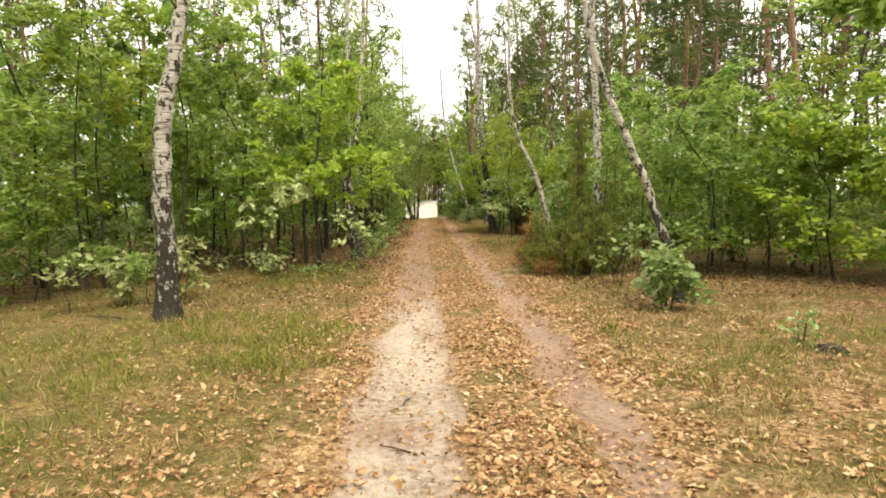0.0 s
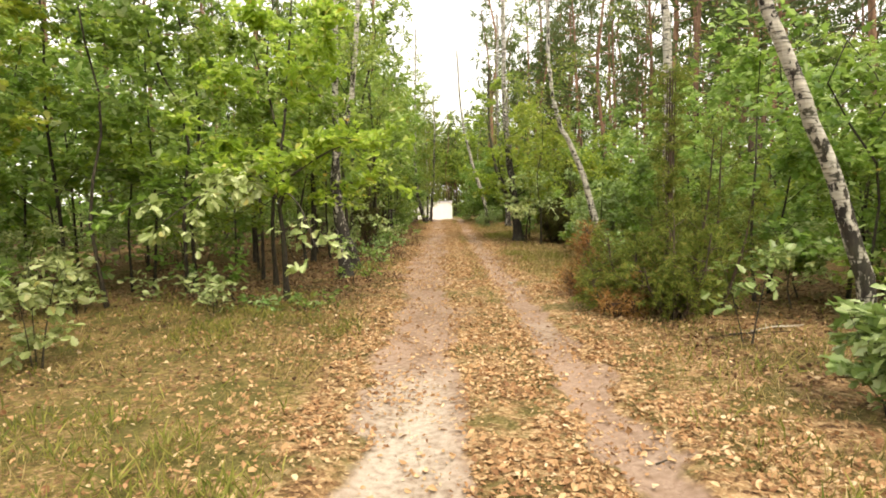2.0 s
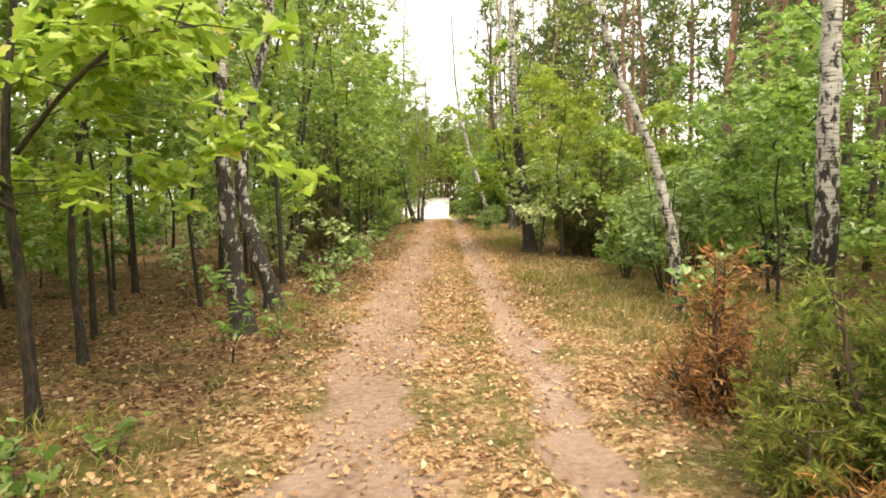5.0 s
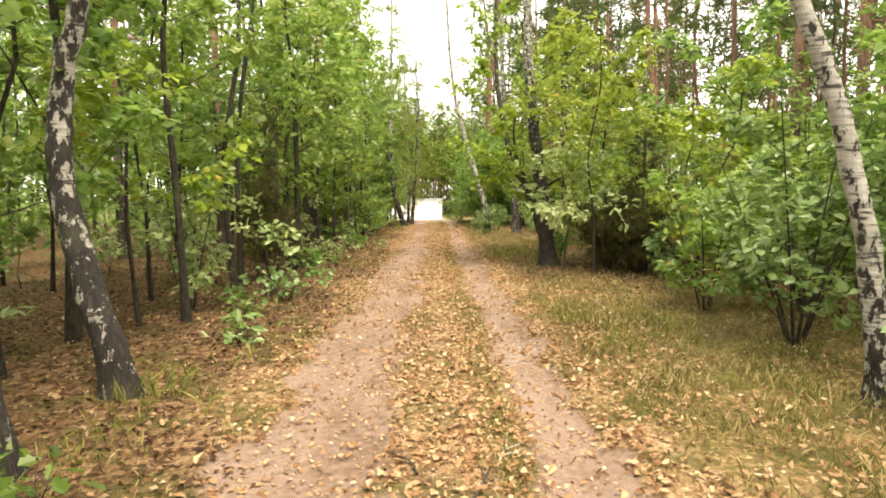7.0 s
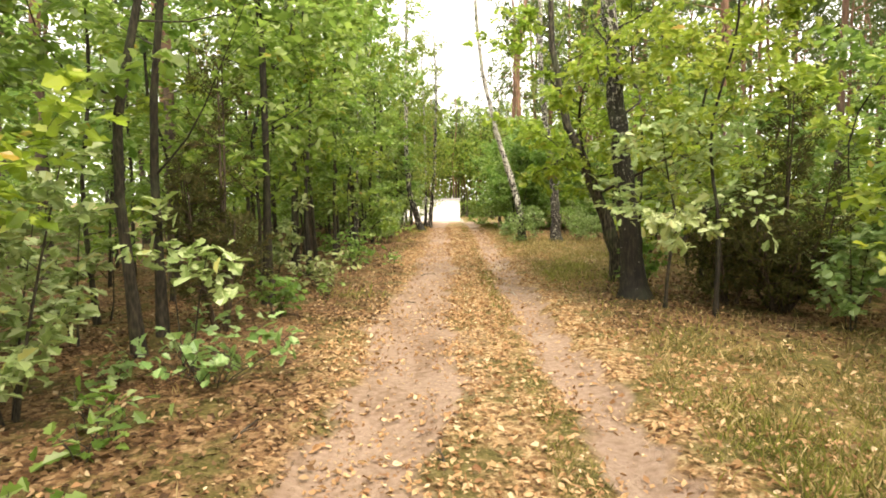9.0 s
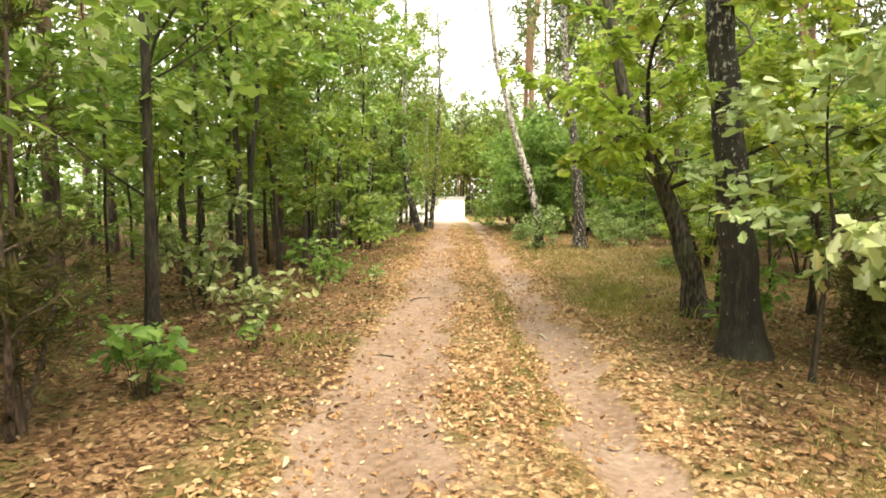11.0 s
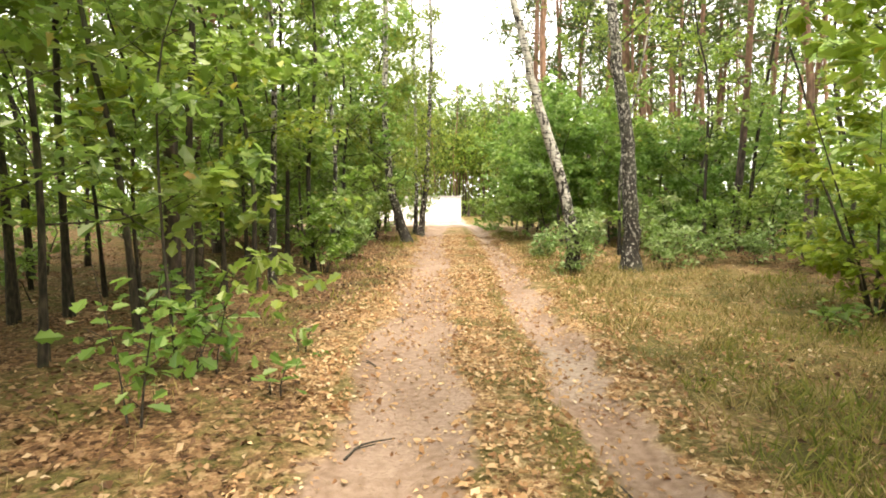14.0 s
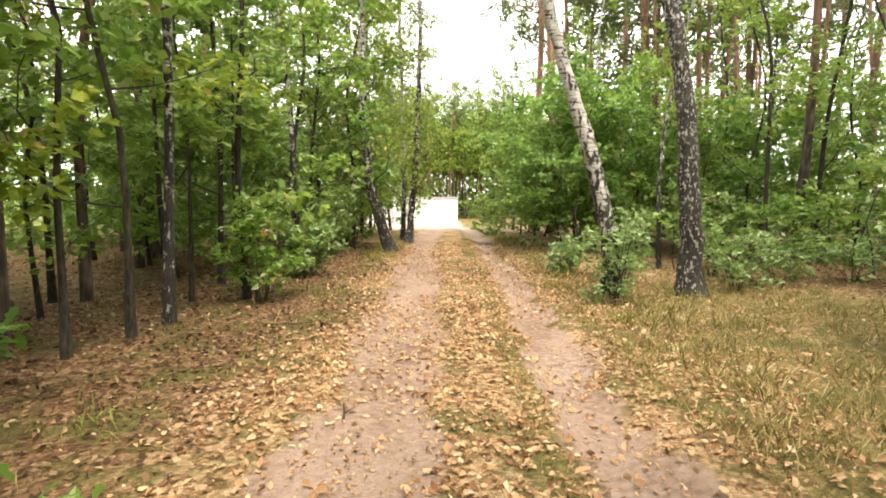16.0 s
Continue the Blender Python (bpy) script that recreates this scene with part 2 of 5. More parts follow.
OAK_LEAF = leaf_material("oak leaf", [(0.0, (0.075, 0.135, 0.024)), (0.3, (0.155, 0.245, 0.046)), (0.62, (0.25, 0.35, 0.072)), (0.8, (0.33, 0.42, 0.11)), (0.9, (0.45, 0.53, 0.26)), (0.985, (0.56, 0.63, 0.39)), (1.0, (0.472, 0.283, 0.059))], through_light=0.55)
YELLOW_OAK_LEAF = leaf_material("yellowing oak leaf", [(0.0, (0.14, 0.20, 0.018)), (0.5, (0.29, 0.37, 0.04)), (0.85, (0.43, 0.48, 0.07)), (0.96, (0.52, 0.55, 0.21)), (1.0, (0.46, 0.27, 0.05))], through_light=0.5)
PALE_OAK_LEAF = leaf_material("mildewed oak leaf", [(0.0, (0.22, 0.29, 0.11)), (0.5, (0.37, 0.44, 0.21)), (0.9, (0.53, 0.58, 0.35)), (1.0, (0.42, 0.38, 0.12))], through_light=0.3)
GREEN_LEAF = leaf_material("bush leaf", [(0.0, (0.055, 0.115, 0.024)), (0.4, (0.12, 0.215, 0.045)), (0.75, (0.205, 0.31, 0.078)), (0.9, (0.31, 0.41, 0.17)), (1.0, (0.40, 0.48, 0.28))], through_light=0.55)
BLUE_LEAF = leaf_material("fresh oak leaf", [(0.0, (0.11, 0.19, 0.06)), (0.4, (0.20, 0.30, 0.11)), (0.8, (0.31, 0.40, 0.19)), (1.0, (0.42, 0.50, 0.30))], through_light=0.35)
BIRCH_LEAF = leaf_material("birch leaf", [(0.0, (0.090, 0.144, 0.022)), (0.6, (0.180, 0.240, 0.036)), (1.0, (0.312, 0.312, 0.054))])
JUNIPER_LEAF = leaf_material("juniper needle", [(0.0, (0.055, 0.082, 0.015)), (0.5, (0.14, 0.175, 0.036)), (0.88, (0.25, 0.29, 0.07)), (1.0, (0.27, 0.17, 0.06))], rough=0.6, through_light=0.3, spec=0.2)
# darker, browner copy of the juniper needle: shade put into the colour
SHADED_JUNIPER_LEAF = leaf_material("shaded juniper needle", [(0.0, (0.028, 0.027, 0.011)), (0.5, (0.058, 0.052, 0.021)), (0.85, (0.10, 0.085, 0.035)), (1.0, (0.14, 0.08, 0.035))], rough=0.7, through_light=0.15, spec=0.15)
DRY_NEEDLE = leaf_material("dead juniper needle", [(0.0, (0.17, 0.065, 0.032)), (0.6, (0.33, 0.135, 0.065)), (1.0, (0.44, 0.23, 0.12))], rough=0.8, through_light=0.2, spec=0.1)
PINE_NEEDLE = leaf_material("pine needle", [(0.0, (0.024, 0.039, 0.014)), (0.6, (0.048, 0.068, 0.022)), (1.0, (0.082, 0.099, 0.034))], rough=0.6, through_light=0.25, spec=0.3)
OAK_BARK = bark_material("oak bark", (0.006, 0.005, 0.004), (0.115, 0.092, 0.068), scale=(24, 24, 5.5), bump=1.0, moss=0.4)
POLE_BARK = bark_material("young oak bark", (0.01, 0.008, 0.005), (0.052, 0.039, 0.025), scale=(30, 30, 8), bump=0.4, moss=0.3)
TWIG_BARK = bark_material("twig bark", (0.018, 0.014, 0.01), (0.075, 0.06, 0.042), scale=(40, 40, 12), bump=0.2)
PINE_BARK = bark_material("pine bark", (0.035, 0.027, 0.022), (0.145, 0.105, 0.085), scale=(9, 9, 2.5), upper=(0.28, 0.155, 0.10), change=6.0)
JUNIPER_BARK = bark_material("juniper bark", (0.04, 0.028, 0.02), (0.15, 0.105, 0.075), scale=(40, 40, 4), bump=0.4)
BIRCH_BARK = birch_material("birch bark", 2.8, 0.17, high_share=0.0)
OLD_BIRCH_BARK = birch_material("old birch bark", 5.0, 0.17, high_share=0.0)
PALE_BIRCH_BARK = birch_material("pale birch bark", 1.6, 0.10, high_share=0.0)
BLACK_BIRCH_BARK = birch_material("black birch bark", 9.0, 0.15, 1.9, 0.02)
FURROWED_BIRCH_BARK = birch_material("furrowed birch bark", 6.0, 0.24, 1.9, 0.02)
SOIL = ground_material()
LITTER = scatter_material("fallen leaf", [(0.0, (0.19, 0.09, 0.042)), (0.3, (0.34, 0.19, 0.092)), (0.7, (0.48, 0.305, 0.16)), (0.92, (0.54, 0.385, 0.225)), (1.0, (0.62, 0.50, 0.34))])
# brown leaves, darkened further to stand for the shade under the trees
SHADED_LITTER = scatter_material("brown shaded fallen leaf", [(0.0, (0.045, 0.022, 0.010)), (0.4, (0.115, 0.061, 0.029)), (0.8, (0.215, 0.127, 0.063)), (0.95, (0.34, 0.227, 0.128)), (1.0, (0.46, 0.355, 0.23))])
GRASS = scatter_material("dry grass", [(0.0, (0.095, 0.092, 0.023)), (0.4, (0.215, 0.18, 0.06)), (0.8, (0.39, 0.30, 0.125)), (1.0, (0.55, 0.44, 0.24))], through_light=0.35)
GREEN_GRASS = scatter_material("green grass", [(0.0, (0.11, 0.14, 0.026)), (0.6, (0.22, 0.235, 0.05)), (1.0, (0.37, 0.33, 0.10))], through_light=0.4)




# ---- mesh helpers ----
def raw_mesh(name, verts, faces, mat, smooth=False):
    v = np.asarray(verts, np.float32)
    f = np.asarray(faces, np.int32)
    me = bpy.data.meshes.new(name)
    me.vertices.add(len(v))
    me.vertices.foreach_set("co", v.ravel())
    me.loops.add(f.size)
    me.loops.foreach_set("vertex_index", f.ravel())
    me.polygons.add(len(f))
    me.polygons.foreach_set("loop_start", np.arange(0, f.size, f.shape[1], dtype=np.int32))
    me.polygons.foreach_set("use_smooth", np.full(len(f), smooth))
    me.update(calc_edges=True)
    me.materials.append(mat)
    return me


def part(name, me, parent, label=""):
    ob = new(name, me)
    ob.parent = parent
    return tagged(ob, label)


def lattice(shape, seed):
    return np.random.default_rng(seed).random(shape)


def value_noise(x, y, size, seed):
    """Smooth noise from 0 to 1 with lumps of the given size."""
    g = lattice((256, 256), seed)
    u, v = np.asarray(x) / size + 100, np.asarray(y) / size + 100
    i, j = np.floor(u).astype(int), np.floor(v).astype(int)
    a, b = u - i, v - j
    a, b = a * a * (3 - 2 * a), b * b * (3 - 2 * b)
    i, j, i1, j1 = i % 256, j % 256, (i + 1) % 256, (j + 1) % 256
    return (g[i, j] * (1 - a) + g[i1, j] * a) * (1 - b) + (g[i, j1] * (1 - a) + g[i1, j1] * a) * b


def smooth_step(a, b, x):
    t = np.clip((np.asarray(x, float) - a) / (b - a), 0, 1)
    return t * t * (3 - 2 * t)


def unit(v):
    return v / np.maximum(np.linalg.norm(v, axis=-1, keepdims=True), 1e-9)


# ---- the ground ----
def rut(x, c, w):
    return np.exp(-((x - c) / w) ** 4)


def left_rut(y):
    return -0.82 + 0.10 * np.sin(y * 0.21 + 0.6)


def right_rut(y):
    return 0.80 + 0.06 * np.sin(y * 0.17)


def ground_z(x, y):
    x, y = np.asarray(x, float), np.asarray(y, float)
    lane = rut(x, left_rut(y), 0.42) * 0.05 + rut(x, right_rut(y), 0.26) * 0.075
    off = smooth_step(1.2, 3.5, np.abs(x))
    z = -lane + off * (value_noise(x, y, 1.7, 1) - 0.5) * 0.12 + (value_noise(x, y, 0.45, 2) - 0.5) * 0.035 + off * (value_noise(x, y, 9, 3) - 0.5) * 0.12
    return z - 1.6 * smooth_step(48, 92, y)


def sand_mask(x, y):
    wobble = (value_noise(x, y, 0.6, 4) - 0.5) * 0.26 + (value_noise(x, y, 0.2, 14) - 0.5) * 0.2
    worn = 0.7 + 0.4 * value_noise(x, y, 1.3, 5) + 0.25 * (1 - smooth_step(7.5, 10, y))
    m = rut(x + wobble, left_rut(y), 0.46) * worn + rut(x + wobble, right_rut(y), 0.29) * (0.68 + 0.4 * value_noise(x, y, 1.1, 6))
    m = m + rut(x, -0.25, 0.45) * 0.5 * smooth_step(8, 13, y) * (1 - smooth_step(28, 34, y)) * value_noise(x, y, 0.9, 7)
    clearing = smooth_step(50, 60, y) * (1 - smooth_step(100, 112, y)) * (1 - smooth_step(0.5, 2.5, x)) * (1 - smooth_step(7, 12, np.abs(x)))
    return np.clip(m + clearing * (0.45 + 0.6 * value_noise(x, y, 4, 8)), 0, 1)


def pale_mask(x, y):
    near = rut(x, left_rut(y), 0.42) * (1 - smooth_step(8.5, 10.5, y)) * smooth_step(0.25, 0.55, value_noise(x, y, 0.8, 9) + 0.2)
    far = smooth_step(58, 70, y) * 0.7 * (1 - smooth_step(7, 12, np.abs(x)))
    return np.clip(near + far + 0.35 * smooth_step(0.6, 0.8, value_noise(x, y, 0.7, 10)) * rut(x, right_rut(y), 0.25), 0, 1)


def litter_shade_mask(x, y):
    """Where browner litter lies under the trees and their shade is put into its colour."""
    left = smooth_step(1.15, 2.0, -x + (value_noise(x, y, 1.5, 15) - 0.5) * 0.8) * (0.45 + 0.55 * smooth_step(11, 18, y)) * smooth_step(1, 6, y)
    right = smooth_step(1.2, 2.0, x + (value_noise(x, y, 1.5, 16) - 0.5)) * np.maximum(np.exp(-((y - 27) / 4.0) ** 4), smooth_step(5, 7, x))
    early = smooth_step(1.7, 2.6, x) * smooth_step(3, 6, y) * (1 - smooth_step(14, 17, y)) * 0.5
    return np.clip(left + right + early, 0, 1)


def grass_mask(x, y):
    n = value_noise(x, y, 2.6, 11) * 0.6 + value_noise(x, y, 0.8, 12) * 0.4
    right = smooth_step(1.1, 1.7, x) * (1 - smooth_step(4.8, 6.8, x)) * (0.1 + 0.9 * np.maximum(np.exp(-((y - 20) / 4.5) ** 4), np.exp(-((y - 34) / 5.5) ** 4)))
    left = smooth_step(1.3, 2.2, -x) * (1 - smooth_step(7, 10, -x)) * (1 - smooth_step(11, 16, y))
    verge = np.exp(-((np.abs(x + 0.05) - 1.75) / 0.4) ** 2) * smooth_step(30, 38, y) * np.where(x > 0, 1, 0.3 + 0.7 * smooth_step(38, 42, y))
    tufts = np.exp(-((np.abs(x + 0.05) - 2.1) / 0.7) ** 2) * 0.9 * smooth_step(12, 16, y) * (1 - smooth_step(34, 42, y)) * smooth_step(0.35, 0.7, value_noise(x, y, 1.4, 17)) * np.where(x > 0, 1 - 0.85 * np.exp(-((y - 26) / 3.6) ** 4), 0.5)
    spine = np.exp(-((x - 0.36) / 0.16) ** 2) * smooth_step(10, 15, y) * 0.95
    start = np.exp(-((y - 2) / 9) ** 2) * smooth_step(1.2, 1.8, np.abs(x)) * 0.5
    far = smooth_step(58, 64, y)
    moss = np.exp(-(((x + 2.7) / 0.8) ** 2 + ((y - 11.9) / 0.7) ** 2)) * 1.3
    return np.clip((moss + tufts + right + left + verge + spine + start) * (0.45 + n) - 0.1 + far, 0, 1)


def graded(inner, step, outer, growth):
    v, p, s = [], 0.0, step
    while p < outer:
        v.append(p)
        if p > inner:
            s *= growth
        p += s
    return np.array(v)


def build_ground():
    gx = graded(4.5, 0.12, 420, 1.16)
    gx = np.concatenate([-gx[:0:-1], gx])
    gy = graded(48, 0.2, 480, 1.13)
    gyb = graded(3, 0.2, 300, 1.16)
    gy = np.concatenate([-gyb[:0:-1], gy])
    xx, yy = np.meshgrid(gx, gy)
    x, y = xx.ravel(), yy.ravel()
    v = np.stack([x, y, ground_z(x, y)], 1)
    w, n = len(gx), len(gy)
    q = (np.arange(n - 1)[:, None] * w + np.arange(w - 1)[None]).ravel()
    me = raw_mesh("ground", v, np.stack([q, q + 1, q + w + 1, q + w], 1), SOIL, True)
    for name, values in (("sand", sand_mask(x, y)), ("grass", grass_mask(x, y)), ("pale", pale_mask(x, y)), ("litter_shade", litter_shade_mask(x, y))):
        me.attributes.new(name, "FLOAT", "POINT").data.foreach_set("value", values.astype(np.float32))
    return tagged(new("ground", me), "forest soil with two sandy wheel ruts, leaf litter and turf", "ground", kind="structure")


build_ground()

# ---- leaves as geometry: templates are rows of (side, along, lift), and faces ----
RHOMB = (np.array([[0, 0, 0], [0.30, 0.5, 0.06], [0, 1, -0.08], [-0.30, 0.5, 0.06]]), np.array([[0, 1, 2, 3]]))
FOLDED = (np.array([[0, 0, 0], [0.27, 0.35, 0.08], [0.22, 0.72, 0.05], [0, 1, -0.12], [-0.22, 0.72, 0.05], [-0.27, 0.35, 0.08]]),
          np.array([[0, 1, 2, 3], [0, 3, 4, 5]]))
NEEDLE = (np.array([[0, 0, 0], [0.09, 0.4, 0.0], [0, 1, 0.05], [-0.09, 0.4, 0.0]]), np.array([[0, 1, 2, 3]]))


def lobed_template():
    """An oak leaf: two lobed halves folded along the midrib."""
    half = [(0.0, 0.0), (0.17, 0.22), (0.14, 0.33), (0.33, 0.50), (0.22, 0.63), (0.31, 0.79), (0.0, 1.0)]
    v = [(s * w, a, 0.30 * w - 0.16 * a * a) for s in (1, -1) for w, a in half]
    return np.array(v, float), np.array([range(7), range(13, 6, -1)])


LOBED = lobed_template()
# a simpler oak leaf in one piece, for the trees farther off
OAK_SHAPE = (np.array([[0, 0, 0], [0.21, 0.26, 0.04], [0.17, 0.42, 0.02], [0.33, 0.68, 0.03], [0, 1, -0.12], [-0.33, 0.68, 0.03], [-0.17, 0.42, 0.02], [-0.21, 0.26, 0.04]]), np.array([range(8)]))
CURLED = (np.array([[0, 0, 0], [0.24, 0.3, 0.16], [0.27, 0.7, 0.10], [0, 1, 0.14], [-0.27, 0.7, 0.2], [-0.22, 0.3, 0.08]]), np.array([[0, 1, 2, 3], [0, 3, 4, 5]]))


def leaves_mesh(name, template, at, axis, normal, size, mat, ragged=0.0):
    tv, tf = template
    axis = unit(axis)
    side = unit(np.cross(axis, normal))
    up = np.cross(side, axis)
    size = np.asarray(size)[:, None, None]
    v = at[:, None] + size * (tv[None, :, 0:1] * side[:, None] + tv[None, :, 1:2] * axis[:, None] + tv[None, :, 2:3] * up[:, None])
    if ragged:
        v = v + size * np.random.default_rng(77).normal(0, ragged, v.shape)
    f = tf[None] + (np.arange(len(at)) * len(tv))[:, None, None]
    return raw_mesh(name, v.reshape(-1, 3), f.reshape(-1, tf.shape[1]), mat)


def curve_points(way, n):
    """A smooth line of n points through the way points."""
    p = np.array(way, float)
    p = np.vstack([2 * p[0] - p[1], p, 2 * p[-1] - p[-2]])
    out = []
    for t in np.linspace(0, len(way) - 1, n):
        i = min(int(t), len(way) - 2)
        u = t - i
        a, b, c, d = p[i:i + 4]
        out.append(0.5 * (2 * b + (c - a) * u + (2 * a - 5 * b + 4 * c - d) * u * u + (3 * b - a - 3 * c + d) * u ** 3))
    return np.array(out)


def tube(points, radii, sides, rng=None, rough=0.0):
    points = np.asarray(points, float)
    tang = unit(np.gradient(points, axis=0))
    ref = np.where(np.abs(tang[:, 2:3]) > 0.9, [[1.0, 0, 0]], [[0, 0, 1.0]])
    a = unit(np.cross(tang, ref))
    b = np.cross(tang, a)
    ang = np.linspace(0, 2 * np.pi, sides, endpoint=False)
    r = np.asarray(radii, float)[:, None] * np.ones(sides)[None]
    if rng is not None and rough:
        r = r * (1 + rng.normal(0, rough, r.shape))
    v = points[:, None] + r[..., None] * (np.cos(ang)[None, :, None] * a[:, None] + np.sin(ang)[None, :, None] * b[:, None])
    n = len(points)
    i = (np.arange(n - 1)[:, None] * sides + np.arange(sides)[None]).ravel()
    j = (np.arange(n - 1)[:, None] * sides + (np.arange(sides)[None] + 1) % sides).ravel()
    return v.reshape(-1, 3), np.stack([i, j, j + sides, i + sides], 1)


def joined(pieces):
    vs, fs, k = [], [], 0
    for v, f in pieces:
        vs.append(v)
        fs.append(f + k)
        k += len(v)
    return np.vstack(vs), np.vstack(fs)


def grow_limb(rng, start, direction, length, radius, twigs, rise=0.25, sides=5):
    """A limb with its twigs: pieces, and the lines of the twigs for the leaves."""
    d = np.array(direction, float)
    side = np.array([-d[1], d[0], 0])
    bend = rng.normal(0, 0.13, 2)
    way = [start, start + d * length * 0.4 + side * bend[0] * length, start + d * length + side * bend[1] * length + np.array([0, 0, rise * length * 0.5])]
    line = curve_points(way, 6)
    limb = tube(line, np.linspace(radius, radius * 0.22, 6), sides)
    pieces = []
    lines = []
    for k in range(twigs):
        s = 0.3 + 0.7 * (k + rng.random() * 0.8) / twigs
        i = min(int(s * 5), 4)
        p = line[i] + (line[i + 1] - line[i]) * (s * 5 - i) if s < 1 else line[5]
        ang = rng.choice([-1, 1]) * rng.uniform(0.35, 1.15)
        c, sn = np.cos(ang), np.sin(ang)
        td = unit(np.array([d[0] * c - d[1] * sn, d[0] * sn + d[1] * c, d[2] * 0.5 + rng.normal(0.05, 0.25)]))
        tl = length * rng.uniform(0.25, 0.5)
        tp = np.array([p, p + td * tl * 0.5 + rng.normal(0, 0.03, 3) * tl, p + td * tl])
        pieces.append(tube(tp[::2], [radius * 0.28, radius * 0.08], 3))
        lines.append(tp)
    lines.append(line[3:])
    return limb, pieces, lines


def leaf_places(rng, lines, count, jitter, flat=0.75, clumps=0):
    """Places, axes and normals of leaves along the twigs; clumps: how many bunches a twig carries (0: evenly spread)."""
    lines = [np.asarray(l) for l in lines]
    n = len(lines)
    which = rng.integers(0, n, count)
    s = np.sqrt(rng.uniform(0.08, 1.0, count))
    if clumps:
        at = rng.integers(0, clumps, count)
        s = np.clip(0.3 + 0.7 * (at + 1) / clumps + rng.normal(0, 0.05, count), 0, 1.05)
        shift = rng.normal(0, jitter, (n, clumps, 3))[which, at] + rng.normal(0, 0.035, (count, 3))
    else:
        shift = rng.normal(0, jitter, (count, 3))
    a = np.array([l[0] for l in lines])[which]
    m = np.array([l[len(l) // 2] for l in lines])[which]
    b = np.array([l[-1] for l in lines])[which]
    p = np.where((s < 0.5)[:, None], a + (m - a) * (s * 2)[:, None], m + (b - m) * (s * 2 - 1)[:, None])
    p = p + shift * [1, 1, 0.7]
    out = unit(b - a)
    rnd = rng.normal(0, 1, (count, 3)) * [1, 1, 1 - flat * 0.7]
    axis = unit(out * 0.5 + unit(rnd) + np.array([0, 0, -0.18]))
    normal = unit(np.array([0, 0, 1.0]) + rng.normal(0, 1 - flat * 0.6, (count, 3)) * 0.75)
    return p, axis, normal


def make_tree(name, label, category, seed, way, radius, bark, leaf, leaf_count, leaf_size, limbs, limb_len, first=0.25, last=0.98,
              template=FOLDED, twigs=6, elev=(15, 50), jitter=0.09, flare=1.5, sides=9, rings=14, taper=0.25, stems=(), flat=0.75, rough=0.04, group="", cone=0.6, limb_thick=0.32, clumps=4):
    """A broad-leaved tree on an Empty at its foot: trunk, limbs and crown. way: the trunk's line; stems: lines of further stems."""
    rng = np.random.default_rng(seed)
    root = new(name)
    tagged(root, label, category, group)
    lines, twig_pieces = [], []
    for si, w in enumerate([way, *stems]):
        pts = curve_points(w, rings)
        hh = np.linspace(0, 1, rings)
        rad = radius * (0.75 if si else 1.0) * (1 - (1 - taper) * hh) * (1 + (flare - 1) * np.exp(-hh * 34))
        pts[:, :2] += rng.normal(0, radius * 0.08, (rings, 2)) * (hh[:, None] > 0.05)
        pts[0, 2] -= 0.06
        part("trunk" if si == 0 else "stem", raw_mesh("trunk", *tube(pts, rad, sides, rng, rough), bark, True), root)
        count = limbs if si == 0 else max(2, int(limbs * 0.6))
        az = rng.uniform(0, 6.28)
        for k in range(count):
            h = first + (last - first) * ((k + rng.random() * 0.7) / count)
            i = min(int(h * (rings - 1)), rings - 2)
            u = h * (rings - 1) - i
            p = pts[i] * (1 - u) + pts[i + 1] * u
            az += 2.4 + rng.normal(0, 0.3)
            el = radians(rng.uniform(*elev))
            d = np.array([np.cos(az) * np.cos(el), np.sin(az) * np.cos(el), np.sin(el)])
            ln = limb_len * (1 - cone * (h - first) / (1.001 - first)) * rng.uniform(0.7, 1.2)
            limb, pieces, more = grow_limb(rng, p, d, ln, max(0.005, rad[i] * limb_thick), twigs)
            part("limb", raw_mesh("limb", *limb, TWIG_BARK, True), root)
            twig_pieces += pieces
            lines += more
    tagged(part("twig_mass", raw_mesh("twig_mass", *joined(twig_pieces), TWIG_BARK, True), root), kind="stuff")
    if leaf_count:
        p, a, n = leaf_places(rng, lines, leaf_count, jitter, flat, clumps)
        size = leaf_size * rng.uniform(0.6, 1.25, leaf_count)
        tagged(part("crown", leaves_mesh("crown", template, p, a, n, size, leaf), root), kind="stuff")
    return root


def long_limb(tree, way, radius, leaf, count, size, seed, reach=0.4, twigs=12, start=3):
    """A long low limb of a tree, from its trunk along a line given from the tree's foot, with its twigs and leaf bunches."""
    rng = np.random.default_rng(seed)
    line = curve_points(way, 10)
    part("limb", raw_mesh("limb", *tube(line, np.linspace(radius, radius * 0.2, 10), 6, rng, 0.04), TWIG_BARK, True), tree)
    pieces, lines = [], []
    for k in range(twigs):
        i = start + k * (10 - start) // twigs
        d = unit(line[i] - line[i - 1])
        td = unit(d * 0.6 + rng.normal(0, 0.6, 3) * [1, 1, 0.5])
        q = np.array([line[i], line[i] + td * reach * 0.5, line[i] + td * reach * rng.uniform(0.7, 1.1) + [0, 0, -0.05]])
        pieces.append(tube(q, [radius * 0.3, radius * 0.2, radius * 0.1], 4))
        lines.append(q)
    tagged(part("twig_mass", raw_mesh("twig_mass", *joined(pieces), TWIG_BARK, True), tree), kind="stuff")
    p, a, n = leaf_places(rng, lines, count, 0.06, 0.6, 3)
    tagged(part("leaf_spray", leaves_mesh("leaf_spray", LOBED, p, a, n, size * rng.uniform(0.6, 1.2, count), leaf), tree), kind="stuff")


